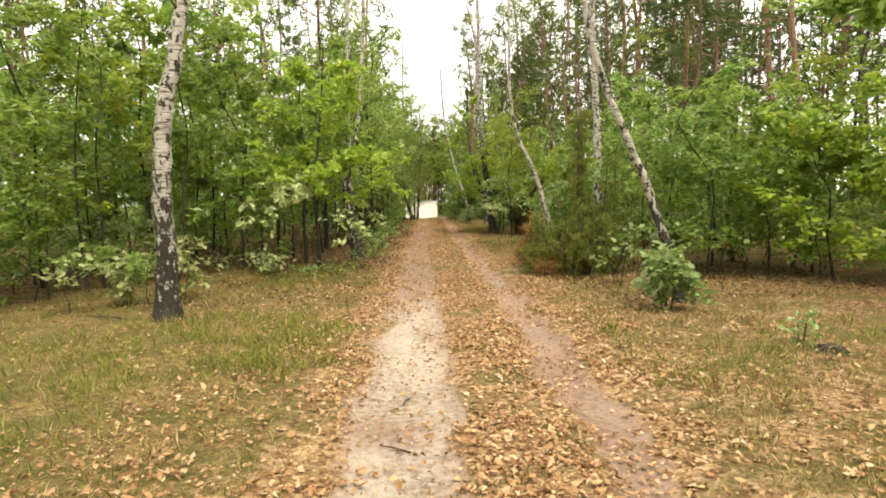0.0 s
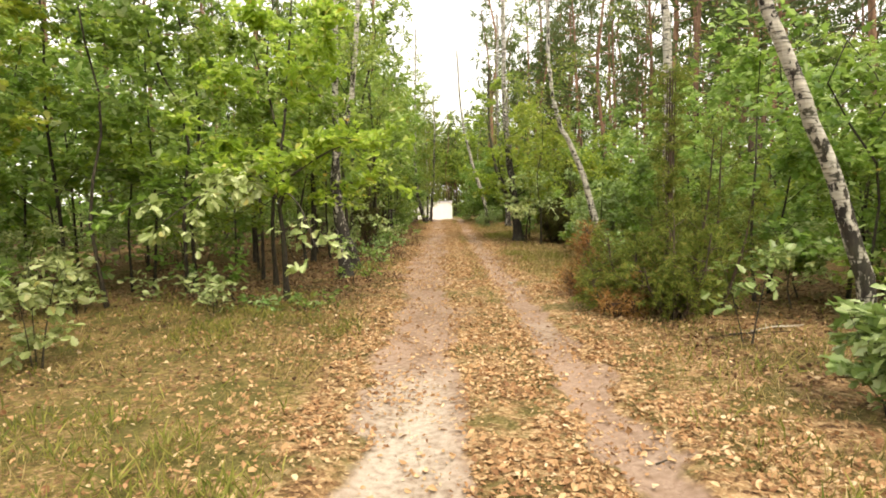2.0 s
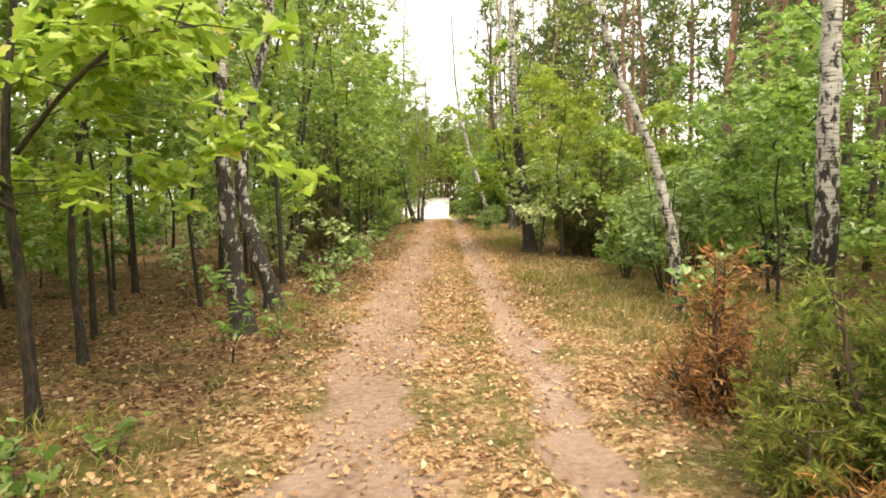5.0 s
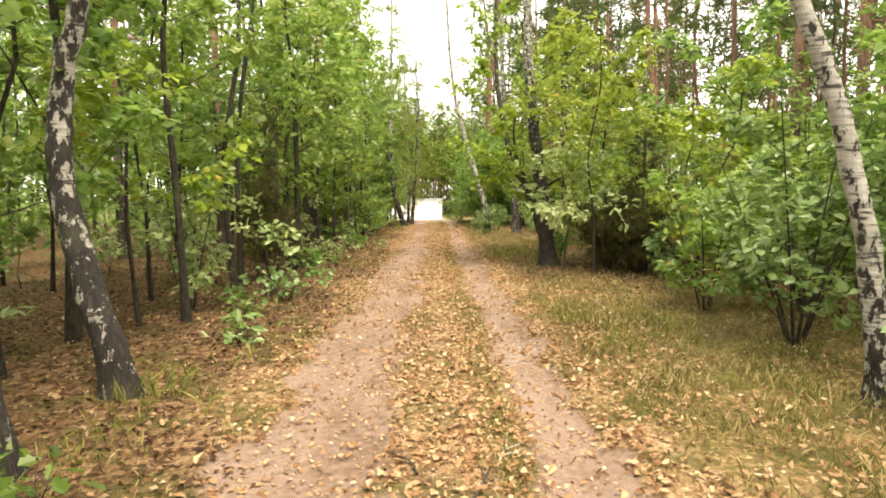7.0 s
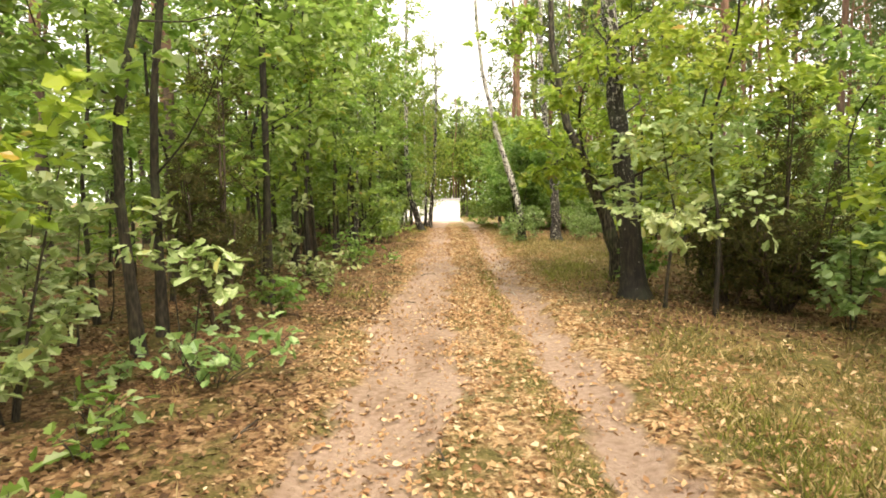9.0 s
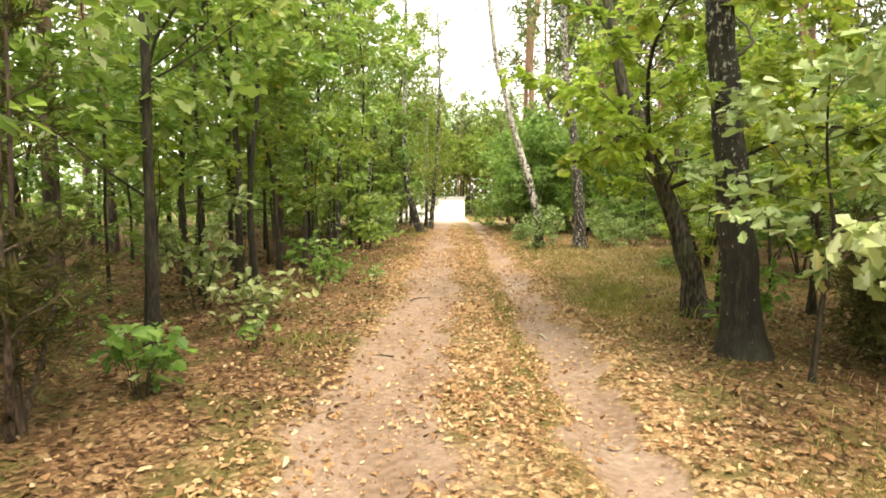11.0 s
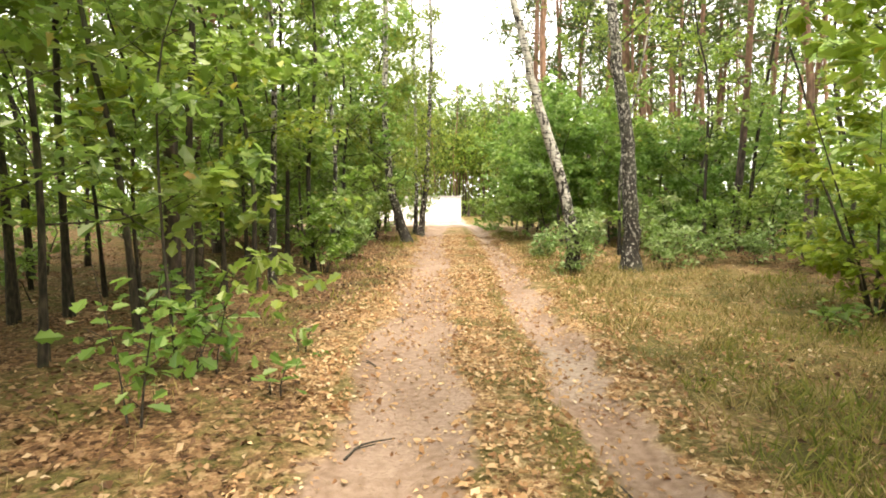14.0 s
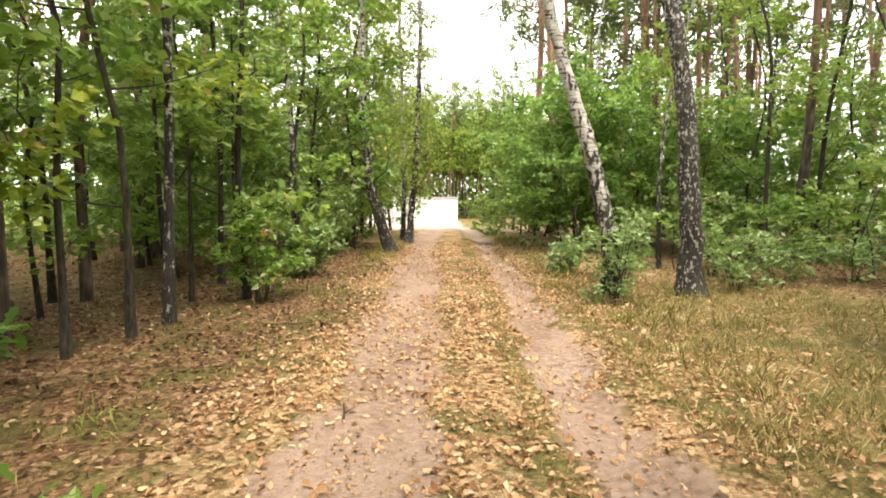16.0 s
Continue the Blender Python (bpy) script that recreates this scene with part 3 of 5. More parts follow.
def at_ground(x, y, turn=0.0, size=1.0, lean=0.0):
    return pose(x, y, float(ground_z(x, y)), lean, 0, turn) @ Matrix.Scale(size, 4)


def stand(root, x, y, turn=0.0, size=1.0, lean=0.0):
    root.matrix_basis = at_ground(x, y, turn, size, lean)
    return root


def copies(protos, places, seed, low=0.85, high=1.15):
    """Stand the prototypes on the first places and copies of them on the rest."""
    rng = np.random.default_rng(seed)
    used = set()
    for i, (x, y) in enumerate(places):
        k = i % len(protos)
        m = at_ground(x, y, rng.uniform(0, 360), rng.uniform(low, high), rng.uniform(-3, 3))
        if k in used:
            copy_thing(protos[k], m)
        else:
            used.add(k)
            protos[k].matrix_basis = m


# ---- birches beside the track ----
def birch(x, y, way, radius, seed, label, bark=BIRCH_BARK, leaves=1500, first=0.5, limbs=9, limb_len=1.7, leaf_size=0.075):
    tree = make_tree("birch_tree", label, "tree", seed, way, radius, bark, BIRCH_LEAF, leaves, leaf_size, limbs, limb_len, first=first,
                     template=RHOMB, twigs=7, elev=(20, 55), jitter=0.16, flare=1.6, sides=14, rings=30, taper=0.35, flat=0.3, rough=0.03, limb_thick=0.17, clumps=0)
    return stand(tree, x, y)


birch(-4.35, 8.3, [(0, 0, 0), (0.02, 0, 1.4), (0.08, 0, 2.8), (0.28, 0.1, 3.9), (0.45, 0.2, 5.2), (0.6, 0.3, 8), (0.7, 0.3, 12)], 0.15, 101,
      "birch with white peeling bark and a dark cracked foot")
birch(3.55, 9.0, [(0, 0, 0), (-0.22, 0, 0.8), (-0.57, 0, 1.88), (-0.91, 0, 2.64), (-1.37, 0, 3.77), (-1.59, 0, 4.84), (-1.7, 0, 8), (-1.5, 0, 11)], 0.083, 102,
      "slender leaning birch with black-marked white bark", first=0.55)
birch(4.27, 16.2, [(0, 0, 0), (0, 0, 2), (-0.05, 0, 4), (-0.2, 0, 7), (-0.2, 0, 12)], 0.14, 105, "upright birch with black scars behind a juniper")
birch(-2.6, 18.1, [(0, 0, 0), (-0.1, 0, 0.5), (-0.35, 0.1, 1.2), (-0.5, 0.2, 1.9), (-0.48, 0.3, 2.6), (-0.25, 0.3, 3.4), (0, 0.3, 4.5), (0.2, 0.3, 7), (0.2, 0.3, 10)],
      0.125, 106, "curved birch with dark cracked lower bark", bark=OLD_BIRCH_BARK, first=0.62)
birch(-2.59, 16.69, [(0, 0, 0), (-0.13, 0, 1.2), (-0.17, 0, 2.1), (-0.17, 0, 3), (-0.1, 0, 6), (0, 0, 10)], 0.125, 107,
      "upright birch with dark cracked bark beside a curved one", bark=OLD_BIRCH_BARK, first=0.62)
birch(3.33, 17.8, [(0, 0, 0), (-0.1, 0, 0.7), (-0.25, 0, 1.47), (-0.47, 0, 2.23), (-0.8, 0, 3), (-1.05, 0, 3.55), (-1.3, 0, 5), (-1.3, 0, 9)], 0.095, 108,
      "pale slender birch bowing towards the track", first=0.6, bark=PALE_BIRCH_BARK)
birch(2.45, 26.5, [(0, 0, 0), (-0.1, 0, 1), (-0.25, 0, 2.2), (-0.45, 0, 4), (-0.55, 0, 6), (-0.6, 0, 11)], 0.185, 109,
      "thick old birch with black furrowed lower trunk", bark=FURROWED_BIRCH_BARK, first=0.45)
birch(3.32, 38.0, [(0, 0, 0), (-0.05, 0, 1.2), (-0.17, 0, 2.7), (-0.42, 0, 4.2), (-0.6, 0, 6.5), (-0.6, 0, 12)], 0.175, 110,
      "sturdy birch with brown scaly bark on a grassy verge", bark=BLACK_BIRCH_BARK, first=0.55)
birch(2.12, 37.8, [(0, 0, 0), (-0.07, 0, 0.9), (-0.38, 0, 2.2), (-0.67, 0, 3.0), (-1.0, 0, 4.2), (-1.45, 0, 6.4), (-1.7, 0, 10)], 0.135, 111,
      "white birch leaning far over the track", first=0.7, leaves=700)
birch(-1.65, 44.4, [(0, 0, 0), (-0.28, 0, 0.87), (-0.56, 0, 2.09), (-0.66, 0, 3.5), (-0.66, 0, 5.2), (-0.6, 0, 8), (-0.5, 0, 13)], 0.15, 112,
      "tall grey birch bent near its foot", bark=OLD_BIRCH_BARK, first=0.24, limbs=20, leaves=4600, leaf_size=0.12, limb_len=1.9)
birch(-1.4, 47.5, [(0, 0, 0), (0.1, 0, 1), (0.22, 0, 2.2), (0.34, 0, 4.8), (0.39, 0, 6.9), (0.3, 0, 9.5)], 0.115, 113,
      "dark-barked thin birch at the clearing's edge", bark=BLACK_BIRCH_BARK, first=0.2, limbs=18, limb_len=1.15, leaves=3000, leaf_size=0.11)
birch(-1.65, 48.6, [(0, 0, 0), (0.05, 0, 2), (0, 0, 5), (-0.1, 0, 8), (-0.1, 0, 10)], 0.08, 114,
      "thin birch with sparse leaves at the clearing's edge", first=0.2, limbs=18, limb_len=1.25, leaves=3200, leaf_size=0.11)


# ---- oaks, bushes and saplings that stand alone ----
def oak(x, y, h, radius, seed, leaf, label, leaves=2600, limb_len=1.7, first=0.22, turn=0.0, template=LOBED, size=0.13, way=None, limbs=11, name="young_oak", elev=(5, 45)):
    rng = np.random.default_rng(seed)
    w = way or [(0, 0, 0)] + [tuple(rng.normal(0, 0.05 * k, 2)) + (h * k / 4,) for k in (1, 2, 3, 4)]
    tree = make_tree(name, label, "tree", seed, w, radius, POLE_BARK if radius < 0.12 else OAK_BARK, leaf, leaves, size, limbs, limb_len, first=first, template=template, elev=elev, limb_thick=0.2, rough=0.05)
    return stand(tree, x, y, turn)


leaning_oak = oak(2.81, 28.4, 7, 0.155, 201, YELLOW_OAK_LEAF, "crooked leaning oak with mossy furrowed bark", leaves=3800, limb_len=2.2, first=0.36,
                  way=[(0, 0, 0), (-0.12, 0, 0.5), (-0.28, 0, 1.05), (-0.45, 0, 1.5), (-0.7, 0, 2.1), (-1.05, 0.1, 3.0), (-1.3, 0.2, 4.5), (-1.3, 0.3, 7)], limbs=13, name="oak_tree", size=0.13)
long_limb(leaning_oak, [(-0.5, 0, 1.6), (-0.9, -0.5, 2.1), (-1.3, -0.9, 2.2), (-1.5, -1.2, 2.05)], 0.03, YELLOW_OAK_LEAF, 300, 0.15, 251, 0.55)
long_limb(leaning_oak, [(-0.5, 0, 1.6), (0.1, -0.9, 2.0), (0.3, -1.6, 2.2), (0.3, -2.1, 2.1)], 0.03, YELLOW_OAK_LEAF, 300, 0.15, 252, 0.55)
long_limb(leaning_oak, [(-0.7, 0, 2.1), (-1.0, -0.8, 2.9), (-1.1, -1.7, 3.3), (-1.1, -2.4, 3.3)], 0.03, YELLOW_OAK_LEAF, 320, 0.15, 253, 0.6)
front_oak = oak(-3.1, 13.65, 5.2, 0.05, 202, YELLOW_OAK_LEAF, "young oak with wide yellow-green crown of large leaves", leaves=3000, limb_len=1.9, first=0.36, size=0.155, limbs=15,
                way=[(0, 0, 0), (-0.03, 0, 1.0), (-0.08, 0, 2.0), (0.08, 0, 3.2), (0.25, 0.05, 5.2)], elev=(-5, 40))
long_limb(front_oak, [(-0.05, 0, 1.75), (-0.15, -0.8, 2.05), (-0.4, -1.8, 1.9), (-0.75, -2.7, 1.45)], 0.022, PALE_OAK_LEAF, 260, 0.165, 254, 0.55)
long_limb(front_oak, [(-0.05, 0, 1.6), (0.3, -1.0, 1.8), (0.75, -2.0, 1.6), (1.12, -2.85, 1.15)], 0.02, PALE_OAK_LEAF, 50, 0.15, 255, 0.4, 8, 7)
long_limb(front_oak, [(0.0, 0, 2.0), (0.7, -0.5, 2.35), (1.3, -0.9, 2.55), (1.8, -1.25, 2.5)], 0.022, YELLOW_OAK_LEAF, 260, 0.155, 256, 0.6)
long_limb(front_oak, [(-0.05, 0, 1.7), (-0.8, -0.3, 1.95), (-1.5, -0.6, 1.9), (-2.1, -0.9, 1.6)], 0.022, OAK_LEAF, 260, 0.155, 257, 0.55)
oak(-3.75, 15.3, 5.4, 0.045, 203, OAK_LEAF, "young oak on a dark thin trunk", limb_len=1.6, first=0.3, leaves=2200, size=0.14)
oak(-3.2, 29.4, 6.2, 0.05, 210, OAK_LEAF, "slim dark-trunked oak with leaves hanging over the litter", limb_len=2.0, first=0.36, leaves=2300, size=0.15, limbs=14)
for k, (ox, oy, oh, ol) in enumerate([(-3.0, 26.1, 8.0, 2.3), (-3.4, 33.0, 8.2, 2.2), (-3.2, 20.8, 7.4, 2.0)]):
    oak(ox, oy, oh, 0.05, 215 + k, OAK_LEAF, "tall slim oak with leafy limbs over the track's edge", limb_len=ol, first=0.26, leaves=2500, size=0.155, limbs=16, template=OAK_SHAPE)
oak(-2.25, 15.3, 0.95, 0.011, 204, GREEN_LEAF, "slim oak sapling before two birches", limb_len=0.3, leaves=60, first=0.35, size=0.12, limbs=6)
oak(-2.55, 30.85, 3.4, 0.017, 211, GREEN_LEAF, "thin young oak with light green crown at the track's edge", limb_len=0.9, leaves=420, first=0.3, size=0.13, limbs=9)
pale_sapling = oak(2.62, 25.7, 2.4, 0.026, 206, PALE_OAK_LEAF, "oak sapling with pale leaves beside a birch", limb_len=1.2, first=0.45, leaves=560, size=0.15)
long_limb(pale_sapling, [(0, 0, 0.95), (-0.15, -0.6, 1.3), (-0.35, -1.2, 1.4), (-0.5, -1.6, 1.35)], 0.012, PALE_OAK_LEAF, 200, 0.15, 258, 0.5)
long_limb(pale_sapling, [(0, 0, 0.95), (0.2, -0.5, 1.3), (0.5, -0.7, 1.45), (0.75, -0.9, 1.35)], 0.012, PALE_OAK_LEAF, 60, 0.15, 259, 0.45)
oak(3.2, 28.8, 5.6, 0.03, 207, YELLOW_OAK_LEAF, "yellow-green young oak close behind an old birch", limb_len=1.7, leaves=3000, first=0.22, limbs=15, size=0.13)
oak(3.1, 25.2, 4.8, 0.03, 209, YELLOW_OAK_LEAF, "yellow-green young oak with high crown beside an old birch", limb_len=1.5, leaves=1900, first=0.4, limbs=11, size=0.13)
oak(4.4, 28.7, 4.5, 0.05, 208, YELLOW_OAK_LEAF, "yellow-green young oak round an old birch", limb_len=1.7, leaves=1800, size=0.13)


def bush(x, y, h, spread, seed, leaf, label, leaves=900, size=0.11, template=FOLDED, stems=5, name="oak_bush", first=0.12):
    """Several stems from one foot, leafy from low down."""
    rng = np.random.default_rng(seed)
    ways = []
    for k in range(stems):
        a = k * 6.283 / stems + rng.uniform(-0.4, 0.4)
        r = spread * rng.uniform(0.35, 0.6)
        hh = h * rng.uniform(0.7, 1.0)
        ways.append([(0.04 * np.cos(a), 0.04 * np.sin(a), 0), (r * 0.5 * np.cos(a), r * 0.5 * np.sin(a), hh * 0.5), (r * np.cos(a), r * np.sin(a), hh)])
    tree = make_tree(name, label, "bush", seed, ways[0], max(0.007, h * 0.0075), TWIG_BARK, leaf, leaves, size, 5, spread * 0.5, first=first, template=template,
                     twigs=4, elev=(10, 50), jitter=0.06, sides=6, rings=6, stems=ways[1:])
    return stand(tree, x, y)


bush(3.0, 8.2, 0.95, 0.8, 301, BLUE_LEAF, "low oak bush with fresh pale-green leaves", leaves=760, template=LOBED, size=0.135, stems=7)
bush(3.45, 5.75, 0.4, 0.22, 318, BLUE_LEAF, "tiny oak sprout beside a dark stump", leaves=40, template=LOBED, size=0.11, stems=3)
bush(3.25, 17.0, 0.85, 0.55, 302, BLUE_LEAF, "low oak bush at a birch's foot", leaves=300, template=LOBED, size=0.15)
bush(3.75, 19.6, 2.7, 1.9, 303, BLUE_LEAF, "broad leafy bush behind a leaning birch", leaves=2600, size=0.12, template=LOBED, stems=7, name="leafy_bush")
bush(5.0, 21.4, 3.0, 1.9, 304, OAK_LEAF, "broad leafy bush on dry turf", leaves=3000, size=0.12, stems=6, name="leafy_bush")
bush(-2.35, 22.4, 0.42, 1.25, 305, BLUE_LEAF, "low sprawling green oak sprigs on brown litter", leaves=150, template=LOBED, size=0.12, stems=8)
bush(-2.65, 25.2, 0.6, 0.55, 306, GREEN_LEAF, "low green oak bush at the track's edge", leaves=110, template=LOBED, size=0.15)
bush(-2.72, 27.9, 0.45, 1.05, 307, PALE_OAK_LEAF, "low sprawling oak bush with whitish mildewed leaves", leaves=190, template=LOBED, size=0.12, stems=8)
bush(-3.5, 21.6, 2.05, 1.0, 308, PALE_OAK_LEAF, "oak sapling with whitish mildewed leaves", leaves=800, template=LOBED, size=0.12, stems=4)
bush(-4.3, 23.6, 1.5, 0.5, 309, PALE_OAK_LEAF, "tall oak sapling with whitish leaves", leaves=300, template=LOBED, size=0.14, stems=2)
bush(-3.7, 28.6, 1.65, 0.9, 310, PALE_OAK_LEAF, "oak sapling with pale drooping leaves", leaves=320, template=LOBED, size=0.15, stems=2)
bush(-2.4, 29.9, 1.15, 0.55, 311, GREEN_LEAF, "thin oak sapling overhanging the litter", leaves=70, template=LOBED, size=0.125, stems=2)
bush(-3.7, 33.6, 0.6, 0.4, 312, GREEN_LEAF, "low green oak sapling on brown litter", leaves=110, template=LOBED, size=0.15, stems=3)
bush(-5.7, 9.8, 1.0, 0.55, 313, PALE_OAK_LEAF, "pale oak bush on grass", leaves=240, template=LOBED, size=0.15)
bush(-4.9, 10.1, 1.35, 0.6, 350, PALE_OAK_LEAF, "pale oak sapling behind a birch", leaves=220, template=LOBED, size=0.14, stems=3)
bush(-6.6, 13.2, 1.1, 0.6, 315, PALE_OAK_LEAF, "pale-leaved oak bush under young oaks", leaves=300, template=LOBED, size=0.15)
reaching_oak = bush(-2.35, 31.0, 0.95, 0.4, 360, OAK_LEAF, "thin oak sapling reaching out over the track's edge", leaves=26, template=LOBED, size=0.14, stems=2, first=0.5)
long_limb(reaching_oak, [(0.05, 0, 0.6), (0.3, -0.25, 0.95), (0.6, -0.5, 1.08), (0.85, -0.7, 0.98)], 0.009, OAK_LEAF, 60, 0.13, 261, 0.3, 8)
bush(-1.65, 30.5, 0.3, 0.2, 361, GREEN_LEAF, "tiny oak sprout in brown litter", leaves=14, template=LOBED, size=0.13, stems=2)
bush(-1.75, 31.7, 0.3, 0.2, 362, GREEN_LEAF, "tiny oak sprout at the track's edge", leaves=14, template=LOBED, size=0.13, stems=2)
bush(-2.5, 30.9, 0.75, 0.6, 363, GREEN_LEAF, "low green oak bush on brown litter", leaves=120, template=LOBED, size=0.15, stems=4)
bush(-2.75, 22.8, 1.6, 0.55, 364, PALE_OAK_LEAF, "slim oak sapling with a bunch of pale leaves on top", leaves=130, template=LOBED, size=0.15, stems=2, first=0.6)
for i, (bx, by) in enumerate([(-3.1, 12.5), (-2.5, 12.6), (-2.25, 13.1), (-2.8, 12.9), (-3.4, 12.8), (-2.25, 20.0), (-2.6, 21.3), (-2.65, 16.25), (-2.1, 16.3), (-2.15, 19.7), (-2.85, 21.5), (-2.6, 21.0), (-3.2, 22.4),
                              (-2.3, 26.6), (-3.1, 29.0), (-2.9, 32.3)]):
    bush(bx, by, 0.26, 0.3, 380 + i, BLUE_LEAF if i % 3 == 0 else GREEN_LEAF, "small green oak seedling in leaf litter", leaves=26, template=LOBED, size=0.12, stems=3, name="oak_seedling")
bush(2.95, 10.3, 1.35, 0.6, 365, BLUE_LEAF, "loose oak sapling with bluish-green leaves", leaves=100, template=LOBED, size=0.14, stems=2, first=0.4)
bush(2.75, 27.1, 0.95, 0.55, 366, GREEN_LEAF, "low green oak sapling at an old oak's foot", leaves=150, template=LOBED, size=0.145, stems=4)
bush(3.9, 32.6, 0.35, 0.4, 367, GREEN_LEAF, "low green oak bush on the turf's edge", leaves=70, template=LOBED, size=0.13, stems=4)
bush(3.7, 21.6, 2.3, 1.1, 368, OAK_LEAF, "many-stemmed young oak with fresh green leaves", leaves=900, template=LOBED, size=0.13, stems=5)
for i, (bx, by) in enumerate([(-5.5, 13.7), (-4.7, 13.8), (-6.2, 13.0), (-4.2, 13.2), (-6.9, 12.6), (-3.9, 12.5)]):
    bush(bx, by, 0.5, 0.55, 370 + i, PALE_OAK_LEAF, "low pale-leaved oak seedling in dry grass", leaves=60, template=LOBED, size=0.13, stems=4)
bush(4.25, 24.3, 1.4, 0.7, 317, BLUE_LEAF, "pale-green oak sapling beside a juniper", leaves=460, template=LOBED, size=0.14, stems=3)
bush(5.0, 33.5, 3.3, 2.0, 352, YELLOW_OAK_LEAF, "broad many-stemmed young oak with bright yellow-green leaves", leaves=2600, template=LOBED, size=0.14, stems=7, name="leafy_bush", first=0.1)
bush(6.4, 32.4, 2.6, 1.6, 353, OAK_LEAF, "low broad young oak on the turf's edge", leaves=1800, size=0.12, stems=5, name="leafy_bush", first=0.15)
for i, (bx, by, bh, bs) in enumerate([(2.0, 37.3, 1.35, 0.7), (2.6, 38.9, 1.1, 0.9), (4.2, 38.5, 1.05, 0.95), (5.1, 38.9, 0.9, 0.9), (6.2, 38.8, 0.8, 0.9), (1.9, 39.9, 0.7, 0.6), (4.6, 40.2, 1.4, 1.0), (7.3, 38.2, 0.7, 0.7)]):
    bush(bx, by, bh, bs, 330 + i, BLUE_LEAF, "low leafy bush along the verge", leaves=620, size=0.095, stems=5, name="leafy_bush", first=0.05)
for i, (bx, by, bh, bs) in enumerate([(-2.75, 45.2, 1.8, 1.1), (-3.0, 42.8, 1.7, 1.1), (-2.75, 37.4, 1.5, 1.0), (-2.7, 39.8, 1.2, 0.9)]):
    bush(bx, by, bh, bs, 340 + i, BLUE_LEAF if i % 2 else OAK_LEAF, "leafy bush hanging over the track's edge", leaves=1300, size=0.105, stems=5, name="leafy_bush", first=0.06)


# ---- junipers ----
def juniper(x, y, h, spread, seed, label, leaf=JUNIPER_LEAF, sprays=6500, stems=4, low=0.12, size=0.06, head=0):
    """Splayed stems with feathery plumes; head: how many of the stems go straight up as a narrow column."""
    rng = np.random.default_rng(seed)
    root = new("juniper_bush")
    tagged(root, label, "bush")
    tips, twig_pieces = [], []
    for k in range(stems):
        up = k < head
        a = k * 6.283 / stems + rng.uniform(-0.5, 0.5)
        r = spread * (rng.uniform(0.05, 0.2) if up else rng.uniform(0.45, 0.95))
        hh = h * (rng.uniform(0.92, 1.0) if up else rng.uniform(0.3, 0.68))
        if not head and k == 0:
            hh = h
        c, sn = np.cos(a), np.sin(a)
        way = [(0.07 * c, 0.07 * sn, -0.05), (r * 0.5 * c, r * 0.5 * sn, hh * 0.25), (r * 0.85 * c, r * 0.85 * sn, hh * 0.62), (r * c, r * sn, hh)]
        pts = curve_points(way, 13)
        part("stem", raw_mesh("stem", *tube(pts, np.linspace(0.03, 0.006, 13), 6, rng, 0.05), JUNIPER_BARK, True), root)
        for j in range(22):
            s = low + (1 - low) * (j + rng.random()) / 22
            i = min(int(s * 12), 11)
            p = pts[i] + (pts[i + 1] - pts[i]) * (s * 12 - i)
            aa = rng.uniform(0, 6.283)
            ln = (spread * 0.5 * (1.1 - s) ** 0.7 + 0.14) * rng.uniform(0.45, 1.3)
            d = unit(np.array([np.cos(aa), np.sin(aa), rng.uniform(0.0, 0.9)]))
            q = np.array([p, p + d * ln * 0.5, p + d * ln + [0, 0, ln * 0.15]])
            twig_pieces.append(tube(q, [0.008, 0.005, 0.003], 3))
            for m in range(5):
                f = 0.3 + 0.7 * m / 4
                b0 = q[0] + (q[2] - q[0]) * f
                sd = unit(d * 0.8 + rng.normal(0, 0.55, 3) + [0, 0, 0.1])
                sl = rng.uniform(0.07, 0.2)
                tips.append((b0, b0 + sd * sl + [0, 0, -0.25 * sl]))
    tagged(part("twig_mass", raw_mesh("twig_mass", *joined(twig_pieces), JUNIPER_BARK, True), root), kind="stuff")
    tips = np.array(tips)
    which = rng.integers(0, len(tips), sprays)
    a, b = tips[which, 0], tips[which, 1]
    p = a + (b - a) * rng.uniform(0.0, 1.0, sprays)[:, None] + rng.normal(0, 0.012, (sprays, 3))
    axis = unit(unit(b - a) * 0.8 + rng.normal(0, 0.5, (sprays, 3)))
    tagged(part("foliage", leaves_mesh("foliage", NEEDLE, p, axis, rng.normal(0, 1, (sprays, 3)), size * rng.uniform(0.6, 1.4, sprays), leaf), root), kind="stuff")
    return stand(root, x, y)


juniper(2.66, 11.95, 3.45, 0.3, 410, "tall narrow green juniper column", sprays=13000, stems=5, head=5, size=0.065, low=0.1)
juniper(2.75, 11.85, 2.5, 0.8, 401, "broad green juniper with splayed plumes", sprays=19000, stems=8, size=0.065)
juniper(2.42, 12.45, 1.7, 0.55, 402, "broad olive juniper with brown inner twigs", sprays=11000, stems=6, size=0.065)
juniper(2.0, 12.55, 1.1, 0.45, 403, "low green juniper bush beside the track", sprays=9000, stems=6, size=0.065, low=0.05)
juniper(3.45, 12.3, 2.8, 0.6, 404, "olive-brown juniper behind others", sprays=16000, stems=7, head=1, size=0.065)
juniper(2.12, 12.1, 0.6, 0.4, 409, "low dead juniper twigs with brown needles", leaf=DRY_NEEDLE, sprays=3500, stems=6, low=0.05)
juniper(2.05, 14.0, 1.2, 0.42, 405, "dead juniper with rust-brown needles", leaf=DRY_NEEDLE, sprays=4200, stems=11, head=5, low=0.05, size=0.075)
# the next three use the needle colour that has shade mixed in
juniper(4.2, 25.7, 3.0, 1.0, 406, "dark juniper with bare brown lower twigs", leaf=SHADED_JUNIPER_LEAF, sprays=19000, stems=11, low=0.15, head=3, size=0.085)
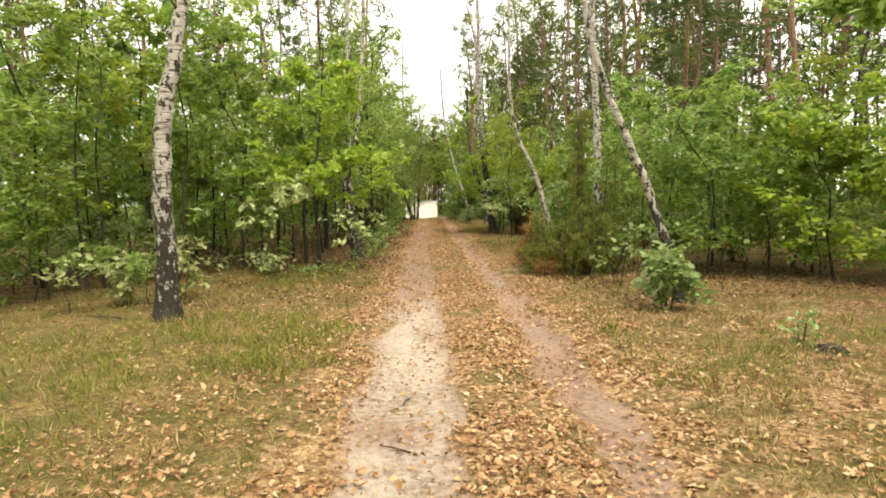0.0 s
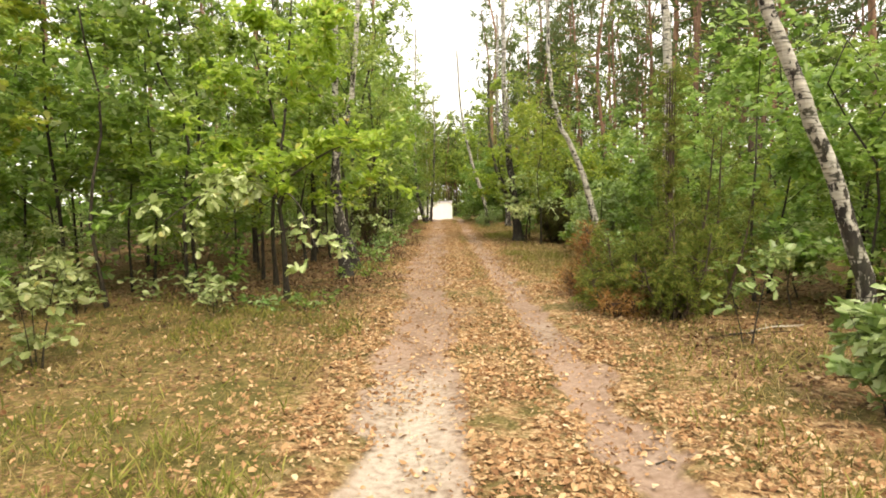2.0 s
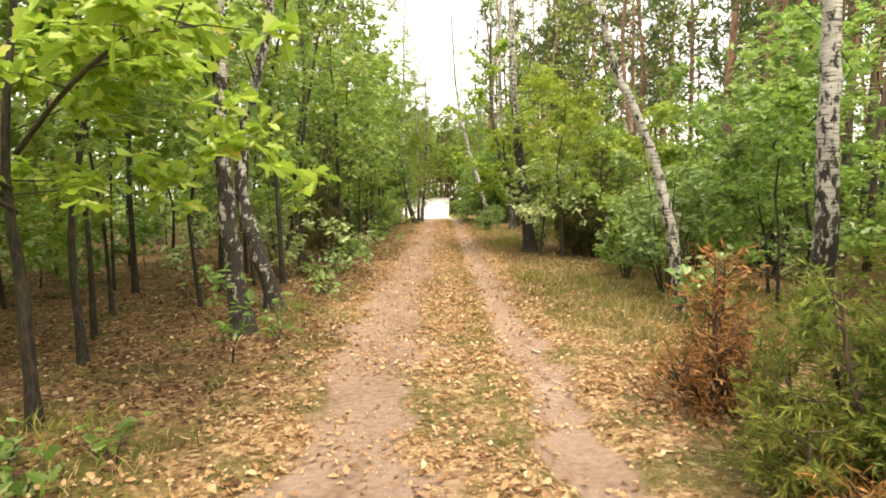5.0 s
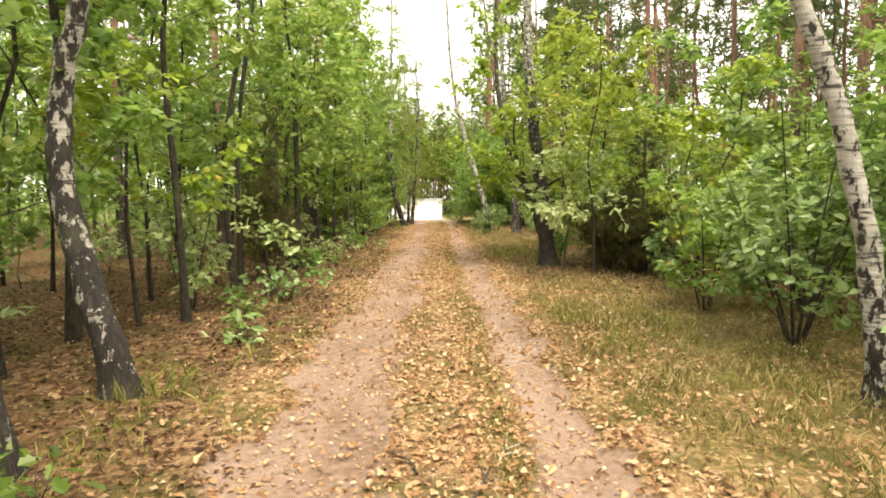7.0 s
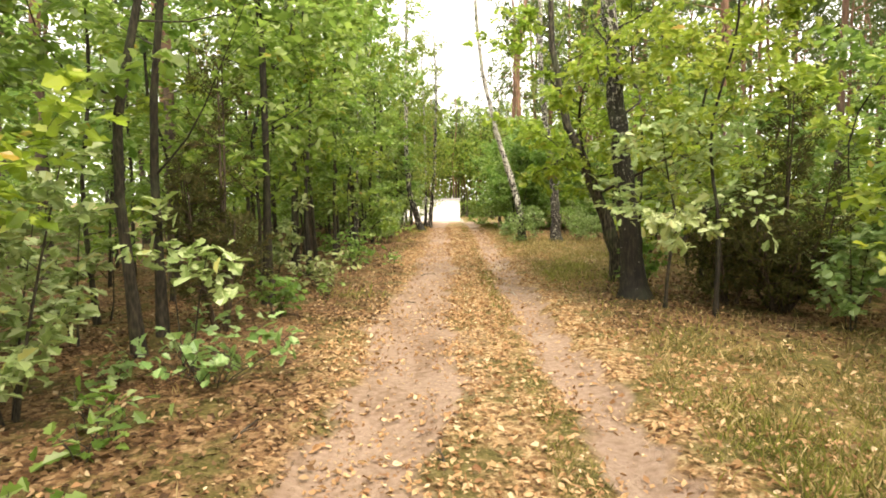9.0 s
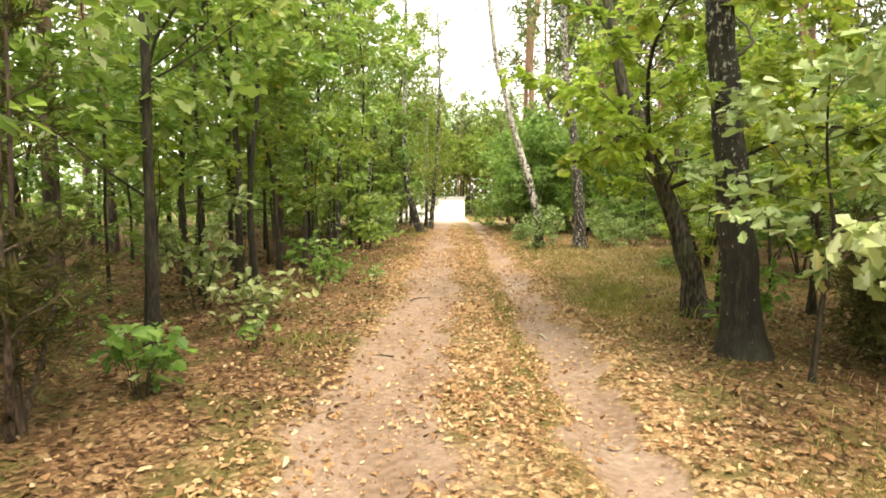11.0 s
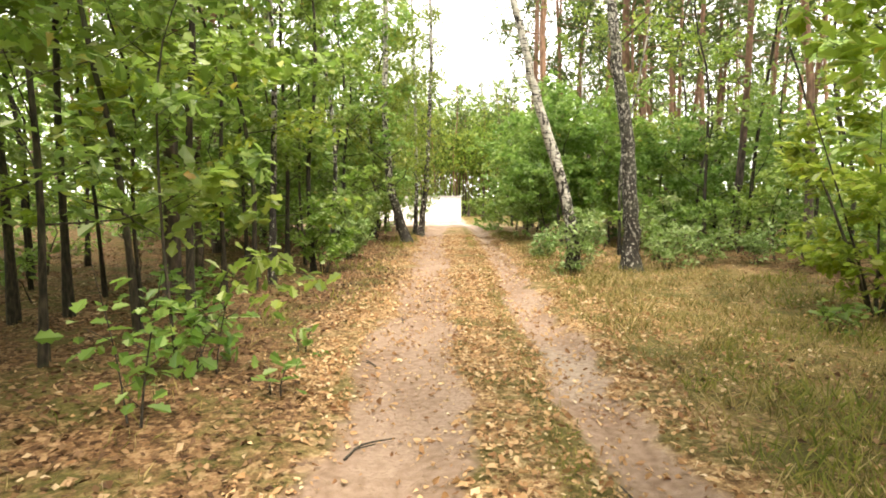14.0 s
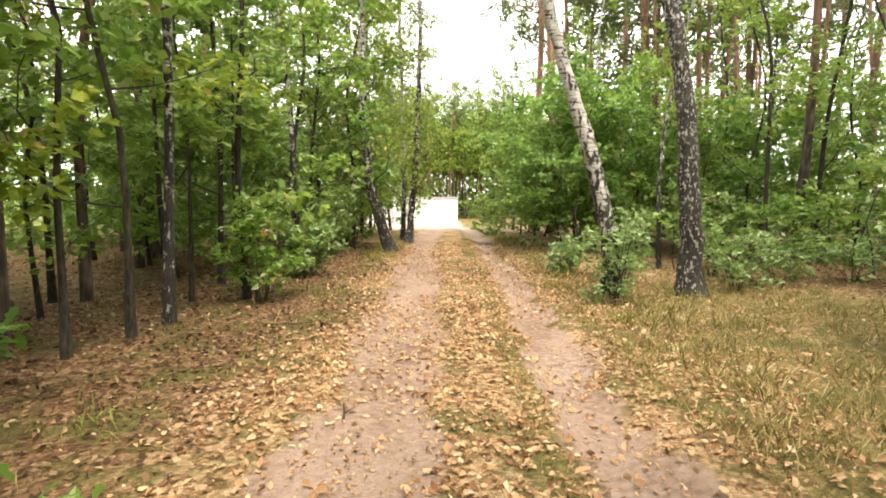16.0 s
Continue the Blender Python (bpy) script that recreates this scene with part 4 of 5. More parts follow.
juniper(3.75, 26.2, 2.0, 0.7, 407, "small dark juniper on brown litter", leaf=SHADED_JUNIPER_LEAF, sprays=8000, stems=6, low=0.2, size=0.085)
juniper(-3.05, 24.4, 3.3, 0.7, 408, "dark juniper among thin oak trunks", leaf=SHADED_JUNIPER_LEAF, sprays=13000, stems=7, low=0.28, head=2, size=0.075)

# ---- the wood on both sides: repeats of a few trees ----
HEROES = [(-4.35, 8.3), (3.55, 9.0), (4.27, 16.2), (-2.6, 18.1), (-2.59, 16.69), (3.33, 17.8), (2.45, 26.5), (3.32, 38.0), (2.12, 37.8),
          (-1.65, 44.4), (2.81, 28.4), (-3.14, 13.5), (3.0, 8.2), (2.55, 12.3), (2.95, 11.8), (4.1, 25.6), (-3.05, 24.4), (3.9, 19.7)]


def in_wood(x, y):
    """Where the wood stands: not on the track, the verges, the turf or the clearing."""
    if y > 53 and -12 < x < 4.2:
        return y > 104
    if 66 < y < 104 and x < 11 and x > 0:
        return False
    if x < 0:
        edge = 2.9 if 13 < y < 54 else 5.5
        if y < 12.5:
            edge = 5.5 + (12.5 - y) * 0.45
        return x < -edge
    edge = 3.6
    if y < 12:
        edge = 5.0 + (12 - y) * 0.45
    elif 29 < y < 39.5:
        edge = 6.6
    elif 16 < y < 25:
        edge = 4.8
    return x > edge


def wood_places(seed, count, x0, x1, y0, y1, gap, taken):
    rng = np.random.default_rng(seed)
    out, tries = [], 0
    while len(out) < count and tries < count * 60:
        tries += 1
        x, y = rng.uniform(x0, x1), rng.uniform(y0, y1)
        if in_wood(x, y) and not (-4.1 < x < 0 and 26.5 < y < 31.8) and all((x - a) ** 2 + (y - b) ** 2 > gap * gap for a, b in taken) and all((x - a) ** 2 + (y - b) ** 2 > 0.5 for a, b in HEROES):
            out.append((x, y))
            taken.append((x, y))
    return out


def random_way(seed, h, sway):
    rng = np.random.default_rng(seed)
    return [(0, 0, 0)] + [tuple(rng.normal(0, sway * k, 2)) + (h * k / 4,) for k in (1, 2, 3, 4)]


edge_oaks = [make_tree("young_oak", "young oak with dense leafy low crown at the wood's edge", "tree", 500 + i, random_way(500 + i, h, 0.07), 0.03, POLE_BARK, leaf, 2300, 0.135, 9, 1.6,
                       first=0.16, twigs=6, elev=(0, 45), sides=6, rings=9, template=RHOMB, jitter=0.11, cone=0.45, group="young oaks of the wood")
             for i, (h, leaf) in enumerate([(5.0, OAK_LEAF), (6.0, OAK_LEAF), (4.4, GREEN_LEAF), (5.6, YELLOW_OAK_LEAF), (6.6, OAK_LEAF)])]
near_oaks = [make_tree("young_oak", "young oak with dense large-leaved crown near the track", "tree", 530 + i, random_way(530 + i, h, 0.08), 0.032, POLE_BARK, leaf, 1850, 0.155, 11, 1.75,
                       first=0.2, twigs=6, elev=(0, 45), sides=7, rings=10, template=OAK_SHAPE, jitter=0.1, cone=0.35, group="young oaks of the wood")
             for i, (h, leaf) in enumerate([(5.6, OAK_LEAF), (6.4, GREEN_LEAF), (5.0, OAK_LEAF), (6.0, YELLOW_OAK_LEAF)])]
copies(near_oaks, [(-5.2, 14.6), (-6.4, 15.8), (-4.4, 16.6), (-7.4, 12.2), (-8.8, 12.4), (-6.0, 13.4), (-10.2, 11.0), (-4.9, 17.9), (-7.4, 14.6), (-3.9, 18.6), (-8.8, 15.6), (-3.7, 20.6), (-4.5, 22.6),
                   (-4.6, 26.4), (-3.9, 31.2), (-4.4, 33.8), (-3.6, 34.6), (-5.0, 36.3), (-3.7, 37.4), (-4.1, 29.6), (-3.4, 26.9)], 531, 0.9, 1.12)
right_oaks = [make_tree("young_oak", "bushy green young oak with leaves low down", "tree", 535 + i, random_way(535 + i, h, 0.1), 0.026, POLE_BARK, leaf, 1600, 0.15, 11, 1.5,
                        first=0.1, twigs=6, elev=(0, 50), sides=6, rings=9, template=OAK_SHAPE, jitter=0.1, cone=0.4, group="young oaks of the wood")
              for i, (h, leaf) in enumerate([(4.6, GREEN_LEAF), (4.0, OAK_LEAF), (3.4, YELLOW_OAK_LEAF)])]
copies(right_oaks, [(5.3, 11.8), (6.5, 11.6), (7.2, 10.6), (4.5, 13.1), (5.2, 14.0), (8.4, 10.2), (9.6, 9.6), (6.2, 13.4), (7.6, 12.6), (4.7, 17.8), (5.4, 19.3), (4.6, 22.8), (5.6, 23.6), (6.4, 21.4), (5.5, 26.0), (4.9, 30.6),
                    (6.4, 34.6), (7.4, 36.8), (5.9, 31.2)], 536, 0.9, 1.15)
understory = [make_tree("young_oak", "young oak with leafy low crown in the wood", "tree", 510 + i, random_way(510 + i, h, 0.07), 0.045, POLE_BARK, leaf, 1900, 0.27, 5, 2.3,
                        first=0.12, twigs=4, elev=(5, 45), sides=5, rings=7, template=RHOMB, jitter=0.16, cone=0.4, group="young oaks of the wood")
              for i, (h, leaf) in enumerate([(7.4, OAK_LEAF), (8.8, GREEN_LEAF), (6.4, OAK_LEAF)])]
poles = [make_tree("slim_oak", "slim dark-trunked oak with a high leafy crown", "tree", 520 + i, random_way(520 + i, h, 0.09), r, POLE_BARK, leaf, 1400, 0.125, 8, 1.7,
                   first=0.15, twigs=5, elev=(5, 50), sides=8, rings=12, template=RHOMB, jitter=0.14, cone=0.4, group="slim oaks of the wood")
         for i, (h, r, leaf) in enumerate([(7.5, 0.043, OAK_LEAF), (8.5, 0.056, GREEN_LEAF), (9.0, 0.05, OAK_LEAF), (6.8, 0.036, YELLOW_OAK_LEAF)])]
saplings = [make_tree("oak_sapling", "small oak sapling on leaf litter", "sapling", 540 + i, random_way(540 + i, h, 0.06), 0.012, TWIG_BARK, leaf, n, 0.14, 5, 0.42,
                      first=0.35, template=LOBED, twigs=3, sides=5, rings=6, jitter=0.05, group="oak saplings")
            for i, (h, leaf, n) in enumerate([(0.9, PALE_OAK_LEAF, 80), (0.7, GREEN_LEAF, 60), (1.3, OAK_LEAF, 100)])]

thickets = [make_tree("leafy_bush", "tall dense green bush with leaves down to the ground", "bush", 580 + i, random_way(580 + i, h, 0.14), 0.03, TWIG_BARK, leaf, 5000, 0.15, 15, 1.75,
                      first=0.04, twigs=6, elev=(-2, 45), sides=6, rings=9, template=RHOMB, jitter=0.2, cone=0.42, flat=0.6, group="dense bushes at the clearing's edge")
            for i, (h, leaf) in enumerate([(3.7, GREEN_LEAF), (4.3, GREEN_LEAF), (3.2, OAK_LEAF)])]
copies(thickets, [(3.1, 49.6), (2.5, 51.4), (2.5, 47.9), (2.9, 45.2), (3.5, 46.6), (4.6, 44.4), (5.9, 43.3), (4.9, 47.4), (6.6, 46.2), (8.6, 45.6), (10.6, 45.2), (3.0, 52.6), (3.0, 43.6),
                  (-4.1, 47.4), (-3.6, 50.6), (-5.4, 45.0), (-4.4, 42.2), (-6.6, 42.6), (-6.4, 48.4), (-8.6, 45.8), (-5.0, 39.9), (-4.6, 53.8), (-2.95, 55.2), (-7.4, 52.0), (-10.4, 50.0)], 590, 0.9, 1.12)

slim_birches = [make_tree("slim_birch", "slim young birch with light hanging leaves", "tree", 595 + i, random_way(595 + i, h, 0.1), r, OLD_BIRCH_BARK, BIRCH_LEAF, 1700, 0.13, 11, 1.5,
                          first=0.28, twigs=6, elev=(10, 55), sides=7, rings=12, template=RHOMB, jitter=0.16, cone=0.3, flat=0.4, limb_thick=0.22, group="slim birches at the wood's edge")
                for i, (h, r) in enumerate([(11.0, 0.055), (9.5, 0.045)])]
copies(slim_birches, [(-3.3, 40.9), (-3.0, 46.9), (-3.5, 52.2), (-2.5, 50.4), (-3.3, 35.9), (-4.2, 44.0), (-2.9, 57.5), (-3.6, 61.0), (-4.8, 50.0), (4.0, 41.2), (3.0, 58.0), (4.4, 64.0), (5.2, 50.5)], 597, 0.9, 1.1)

verge_oaks = [make_tree("young_oak", "tall slender oak with dense leafy crown at the track's edge", "tree", 545 + i, random_way(545 + i, h, 0.1), 0.05, POLE_BARK, leaf, 3200, 0.17, 14, 1.7,
                        first=0.12, twigs=6, elev=(0, 50), sides=7, rings=12, template=RHOMB, jitter=0.14, cone=0.25, group="young oaks of the wood")
              for i, (h, leaf) in enumerate([(8.5, OAK_LEAF), (9.5, GREEN_LEAF)])]
copies(verge_oaks, [(-3.2, 41.4), (-3.5, 43.8), (-3.1, 46.2), (-3.9, 39.0), (-3.4, 49.4), (-3.2, 52.4)], 546, 0.9, 1.1)

pole_spots = [(-3.1, 26.2), (-3.0, 37.6), (-5.5, 33.0), (-6.0, 36.6), (-5.56, 30.95), (-4.8, 30.7), (-3.7, 30.1), (-3.8, 32.6), (-5.04, 33.3), (-8.2, 38.8), (-5.7, 37.55), (-3.4, 35.3), (-4.7, 38.8),
              (-8.6, 44.6), (-3.56, 24.0), (-4.9, 25.0), (-6.8, 29.4), (-3.4, 23.2), (-4.0, 19.8), (-5.5, 15.7), (-5.65, 20.0), (8.6, 46.2), (7.88, 42.5), (6.9, 43.6), (6.3, 41.6), (9.4, 43.4), (8.9, 41.2), (10.4, 42.6), (7.2, 45.4)]
taken = list(pole_spots)
copies(edge_oaks, wood_places(610, 9, -9.5, -5.3, 15, 24, 1.0, taken) + wood_places(617, 8, -8.5, -5.0, 24, 38, 1.4, taken) + wood_places(622, 9, -13, -3.6, 38, 53, 1.3, taken)
       + [(-3.4, 38.6), (-3.3, 54.5), (-4.4, 58), (-3.6, 62), (-5.5, 65)] + wood_places(620, 8, -13, -7, 5, 13, 1.3, taken) + wood_places(621, 6, 6.5, 12, 5, 12, 1.3, taken), 616)
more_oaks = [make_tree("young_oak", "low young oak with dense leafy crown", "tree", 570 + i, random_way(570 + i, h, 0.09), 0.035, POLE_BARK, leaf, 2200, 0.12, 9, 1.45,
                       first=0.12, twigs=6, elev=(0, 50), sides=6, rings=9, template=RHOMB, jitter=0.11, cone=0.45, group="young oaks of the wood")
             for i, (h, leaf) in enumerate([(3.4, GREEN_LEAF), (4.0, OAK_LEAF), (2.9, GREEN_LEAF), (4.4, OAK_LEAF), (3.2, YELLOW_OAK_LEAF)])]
copies(more_oaks, wood_places(611, 13, 5.8, 10, 13.4, 29, 1.1, taken) + wood_places(613, 9, 5.2, 12.5, 39.6, 54, 1.15, taken) + wood_places(619, 6, 6.8, 9.5, 28, 38, 1.2, taken), 617)
copies(poles, pole_spots + wood_places(602, 12, -12, -4, 16, 52, 1.4, taken) + wood_places(603, 5, 6, 13, 22, 52, 1.8, taken) + wood_places(607, 5, 7.5, 16, 12, 17, 1.6, taken), 606)
copies(understory, wood_places(604, 34, -24, -7.5, 8, 60, 1.9, taken) + wood_places(614, 12, -16, 16, -14, 4, 2.2, taken)
       + wood_places(631, 8, 8.5, 18, 6, 16, 1.9, taken), 607)
low_oaks = [make_tree("young_oak", "low spreading young oak under the pines", "tree", 515 + i, random_way(515 + i, h, 0.09), 0.03, POLE_BARK, leaf, 1300, 0.24, 6, 1.7,
                      first=0.08, twigs=5, elev=(0, 45), sides=5, rings=7, template=RHOMB, jitter=0.16, cone=0.4, group="young oaks of the wood")
            for i, (h, leaf) in enumerate([(4.2, OAK_LEAF), (3.6, GREEN_LEAF), (4.8, OAK_LEAF)])]
copies(low_oaks, wood_places(605, 28, 8.5, 24, 16, 60, 1.7, taken), 608)
low_bushes = [make_tree("oak_bush", "low leafy oak bush under the trees", "bush", 560 + i, random_way(560 + i, h, 0.08), 0.014, TWIG_BARK, leaf, 560, 0.11, 5, 0.8,
                        first=0.1, template=RHOMB, twigs=4, elev=(5, 60), sides=5, rings=6, jitter=0.1, cone=0.5, group="low oak bushes of the wood")
              for i, (h, leaf) in enumerate([(1.3, OAK_LEAF), (1.0, GREEN_LEAF), (1.6, PALE_OAK_LEAF), (1.9, OAK_LEAF)])]
copies(low_bushes, [(-7.8, 10.6), (-9.4, 10.2), (4.8, 12.6), (5.6, 11.9), (6.4, 11.4), (4.5, 13.8), (5.4, 13.4), (7.2, 11.0)] + wood_places(650, 14, -11, -6.2, 14.5, 24, 0.7, []) + wood_places(651, 12, -11, -6.5, 24, 50, 0.8, []) + wood_places(652, 22, 4.4, 10, 11.5, 30, 0.8, [])
       + wood_places(653, 10, 4.0, 12, 39, 43, 0.9, []) + wood_places(654, 10, -14, -2.9, 46, 53, 0.9, []) + wood_places(655, 6, -20, -10, 8, 40, 0.9, []) + wood_places(657, 12, -14, -7, 8.5, 14, 0.9, []) + wood_places(658, 12, 7, 14, 9.5, 16, 0.9, []), 656)
copies(saplings, wood_places(640, 20, -8, -2.7, 12, 46, 0.5, []) + wood_places(641, 9, 3.6, 8, 11, 46, 0.5, []) + [(-5.2, 9.6), (-6.2, 9.0)], 622)


# ---- pines ----
def make_pine(seed, h, radius):
    rng = np.random.default_rng(seed)
    root = new("pine_tree")
    tagged(root, "tall straight pine with orange upper bark", "tree", "pines of the wood")
    pts = curve_points(random_way(seed, h, 0.12), 12)
    rad = np.linspace(radius, radius * 0.3, 12)
    rad[0] *= 1.25
    pts[0, 2] -= 0.1
    part("trunk", raw_mesh("trunk", *tube(pts, rad, 9, rng, 0.04), PINE_BARK, True), root)
    pieces, tuft_at, tuft_dir = [], [], []
    for k in range(24):
        s = 0.3 + 0.7 * k / 23
        i = min(int(s * 11), 10)
        p = pts[i] + (pts[i + 1] - pts[i]) * (s * 11 - i)
        a = rng.uniform(0, 6.283)
        live = s > 0.4
        ln = (0.6 + 1.6 * (1 - s) / 0.5 * rng.uniform(0.6, 1.2)) if live else rng.uniform(0.3, 1.1)
        d = unit(np.array([np.cos(a), np.sin(a), rng.uniform(-0.1, 0.5)]))
        q = np.array([p, p + d * ln * 0.5, p + d * ln + [0, 0, 0.12 * ln]])
        pieces.append(tube(q[::2], [0.03, 0.008], 4))
        if live:
            for _ in range(5):
                tuft_at.append(q[0] + (q[2] - q[0]) * rng.uniform(0.4, 1.1) + rng.normal(0, 0.22, 3))
                tuft_dir.append(d)
    tagged(part("branchwork", raw_mesh("branchwork", *joined(pieces), PINE_BARK, True), root), kind="stuff")
    n, each = len(tuft_at), 7
    at = np.repeat(np.array(tuft_at), each, 0) + rng.normal(0, 0.06, (n * each, 3))
    axis = unit(np.repeat(np.array(tuft_dir), each, 0) * 0.3 + rng.normal(0, 0.7, (n * each, 3)) + [0, 0, 0.25])
    tagged(part("crown", leaves_mesh("crown", NEEDLE, at, axis, rng.normal(0, 1, (n * each, 3)), rng.uniform(0.34, 0.68, n * each), PINE_NEEDLE), root), kind="stuff")
    return root


pines = [make_pine(700 + i, h, r) for i, (h, r) in enumerate([(17, 0.12), (19, 0.14), (15, 0.095), (18, 0.11)])]
for i, (x, y, h, r) in enumerate([(3.75, 51.6, 18, 0.19), (3.4, 53.6, 17, 0.16), (7.3, 52.4, 20, 0.22), (4.9, 55.5, 17, 0.13)]):
    stand(make_pine(710 + i, h, r), x, y, 40 * i)
ptaken = []
copies(pines, [(5.6, 60), (4.6, 62.5), (6.6, 57.5), (7.2, 62), (8.6, 51.0), (12.6, 55)] + wood_places(701, 14, 6, 14, 48, 62, 1.5, ptaken) + wood_places(708, 34, 8.5, 26, 36, 62, 1.3, ptaken) + wood_places(711, 30, 7.5, 24, 22, 44, 1.5, ptaken) + wood_places(709, 14, -12, -4.5, 26, 54, 1.8, ptaken) + wood_places(702, 26, -30, -7, 22, 62, 2.2, ptaken) + wood_places(703, 22, 9, 30, 16, 36, 2.4, ptaken)
       + wood_places(704, 30, -26, 26, 104, 124, 1.5, ptaken) + wood_places(712, 40, -9, 9, 104, 118, 0.9, ptaken) + wood_places(705, 14, -34, -14, 62, 104, 2.5, ptaken) + wood_places(706, 14, 11, 34, 62, 104, 2.5, ptaken), 707, 0.85, 1.1)


# ---- the woods far off: low scrub and crowns that close the view ----
def far_woods():
    rng = np.random.default_rng(800)
    n = 58000
    zone = rng.random(n)
    ang = rng.uniform(0, 6.283, n)
    dist = rng.uniform(32, 75, n)
    x, y = np.cos(ang) * dist, 30 + np.sin(ang) * dist * 1.3
    back = zone < 0.3
    x = np.where(back, rng.uniform(-30, 30, n), x)
    y = np.where(back, rng.uniform(106, 130, n), y)
    keep = ~((np.abs(x) < 13) & (y < 104) & (y > -20)) & (np.abs(x) > 0)
    x, y = x[keep], y[keep]
    lump = value_noise(x, y, 3.0, 801)
    z = ground_z(x, y) + rng.random(len(x)) ** 1.1 * (4.0 + 12.0 * lump)
    beyond = y > 103
    z = np.where(beyond & (np.abs(x) < 14), np.where(rng.random(len(x)) < 0.12, -1.6 + 1.6 * rng.random(len(x)), 7.5 + 8 * rng.random(len(x)) * (0.4 + lump)), z)
    p = np.stack([x, y, z], 1)
    axis = rng.normal(0, 1, (len(x), 3)) * [1, 1, 0.5]
    normal = rng.normal(0, 0.6, (len(x), 3)) + [0, 0, 1]
    me = leaves_mesh("far_woods", RHOMB, p, axis, normal, rng.uniform(0.4, 0.85, len(x)), OAK_LEAF)
    tagged(new("far_woods", me), "distant green scrub under the pines", "woods", kind="stuff")
    n = 70000
    x = (7.5 + 26 * rng.random(n) ** 1.5) * rng.choice([-1, 1], n)
    y = rng.uniform(-8, 62, n)
    lump = value_noise(x, y, 2.2, 805)
    top = np.where((x > 0) & (y > 15), 2.2 + 2.4 * lump, 3.2 + 5.0 * lump)
    keep = (np.abs(x) > 9.5) | (lump > 0.45) & ~((x > 0) & (y > 28) & (y < 40))
    x, y, top = x[keep], y[keep], top[keep]
    n = len(x)
    z = ground_z(x, y) + rng.random(n) * top
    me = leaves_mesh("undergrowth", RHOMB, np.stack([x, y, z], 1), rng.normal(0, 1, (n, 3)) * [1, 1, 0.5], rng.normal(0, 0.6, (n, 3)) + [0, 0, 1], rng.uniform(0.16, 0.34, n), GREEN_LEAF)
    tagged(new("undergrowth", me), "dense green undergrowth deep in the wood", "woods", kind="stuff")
    n = 70000
    ang, dist = rng.uniform(0, 6.283, n), rng.uniform(30, 78, n)
    px, py = np.cos(ang) * dist, 30 + np.sin(ang) * dist * 1.3
    pz = 6 + rng.random(n) * 13
    keep = (np.abs(px) > np.where(py > 30, 11, 8)) & (value_noise(px + pz * 1.7, py + pz, 2.6, 803) > 0.5)
    px, py, pz = px[keep], py[keep], pz[keep]
    n = len(px)
    me = leaves_mesh("far_pine_crowns", RHOMB, np.stack([px, py, pz], 1), rng.normal(0, 1, (n, 3)), rng.normal(0, 1, (n, 3)), rng.uniform(0.35, 0.8, n), PINE_NEEDLE)
    tagged(new("far_pine_crowns", me), "high dark crowns of distant pines", "woods", kind="stuff")
    # crowns beyond the clearing: the paler birch leaf colour stands in for haze
    n = 30000
    bx, by = rng.normal(2, 8, n), rng.uniform(103, 124, n)
    bz = 4.5 + rng.random(n) ** 0.9 * (4 + 9 * value_noise(bx, by, 4.0, 802))
    me = leaves_mesh("far_birch_crowns", RHOMB, np.stack([bx, by, bz], 1), rng.normal(0, 1, (n, 3)), rng.normal(0, 0.7, (n, 3)) + [0, -0.5, 1], rng.uniform(0.25, 0.55, n), BIRCH_LEAF)
    tagged(new("far_birch_crowns", me), "crowns beyond the clearing, in pale birch green that stands for haze", "woods", kind="stuff")


    n = 26000
    bx, by = rng.uniform(-34, 34, n), rng.uniform(126, 150, n)
    bz = -1.7 + rng.random(n) * 14
    me = leaves_mesh("far_scrub", RHOMB, np.stack([bx, by, bz], 1), rng.normal(0, 1, (n, 3)), rng.normal(0, 0.7, (n, 3)) + [0, -0.8, 0.6], rng.uniform(0.5, 1.0, n), BIRCH_LEAF)
    tagged(new("far_scrub", me), "pale green scrub far behind the pines", "woods", kind="stuff")


far_woods()


# ---- the white building at the end of the track ----
def box(name, x0, x1, y0, y1, z0, z1, mat, parent, label="", bevel=0.02):
    bm = bmesh.new()
    bmesh.ops.create_cube(bm, size=1)
    for v in bm.verts:
        v.co = Vector(((x0 + x1) / 2 + v.co.x * (x1 - x0), (y0 + y1) / 2 + v.co.y * (y1 - y0), (z0 + z1) / 2 + v.co.z * (z1 - z0)))
    if bevel:
        bmesh.ops.bevel(bm, geom=bm.edges[:], offset=bevel, segments=1, affect="EDGES")
    me = bpy.data.meshes.new(name)
    bm.to_mesh(me)
    bm.free()
    me.materials.append(mat)
    ob = new(name, me)
    if parent:
        ob.parent = parent
    return tagged(ob, label)


WHITE = paint_material("white render", (0.80, 0.79, 0.76))
ROOFING = paint_material("grey roofing", (0.42, 0.41, 0.40))
DARK_METAL = paint_material("dark metal", (0.07, 0.07, 0.075), rough=0.5)


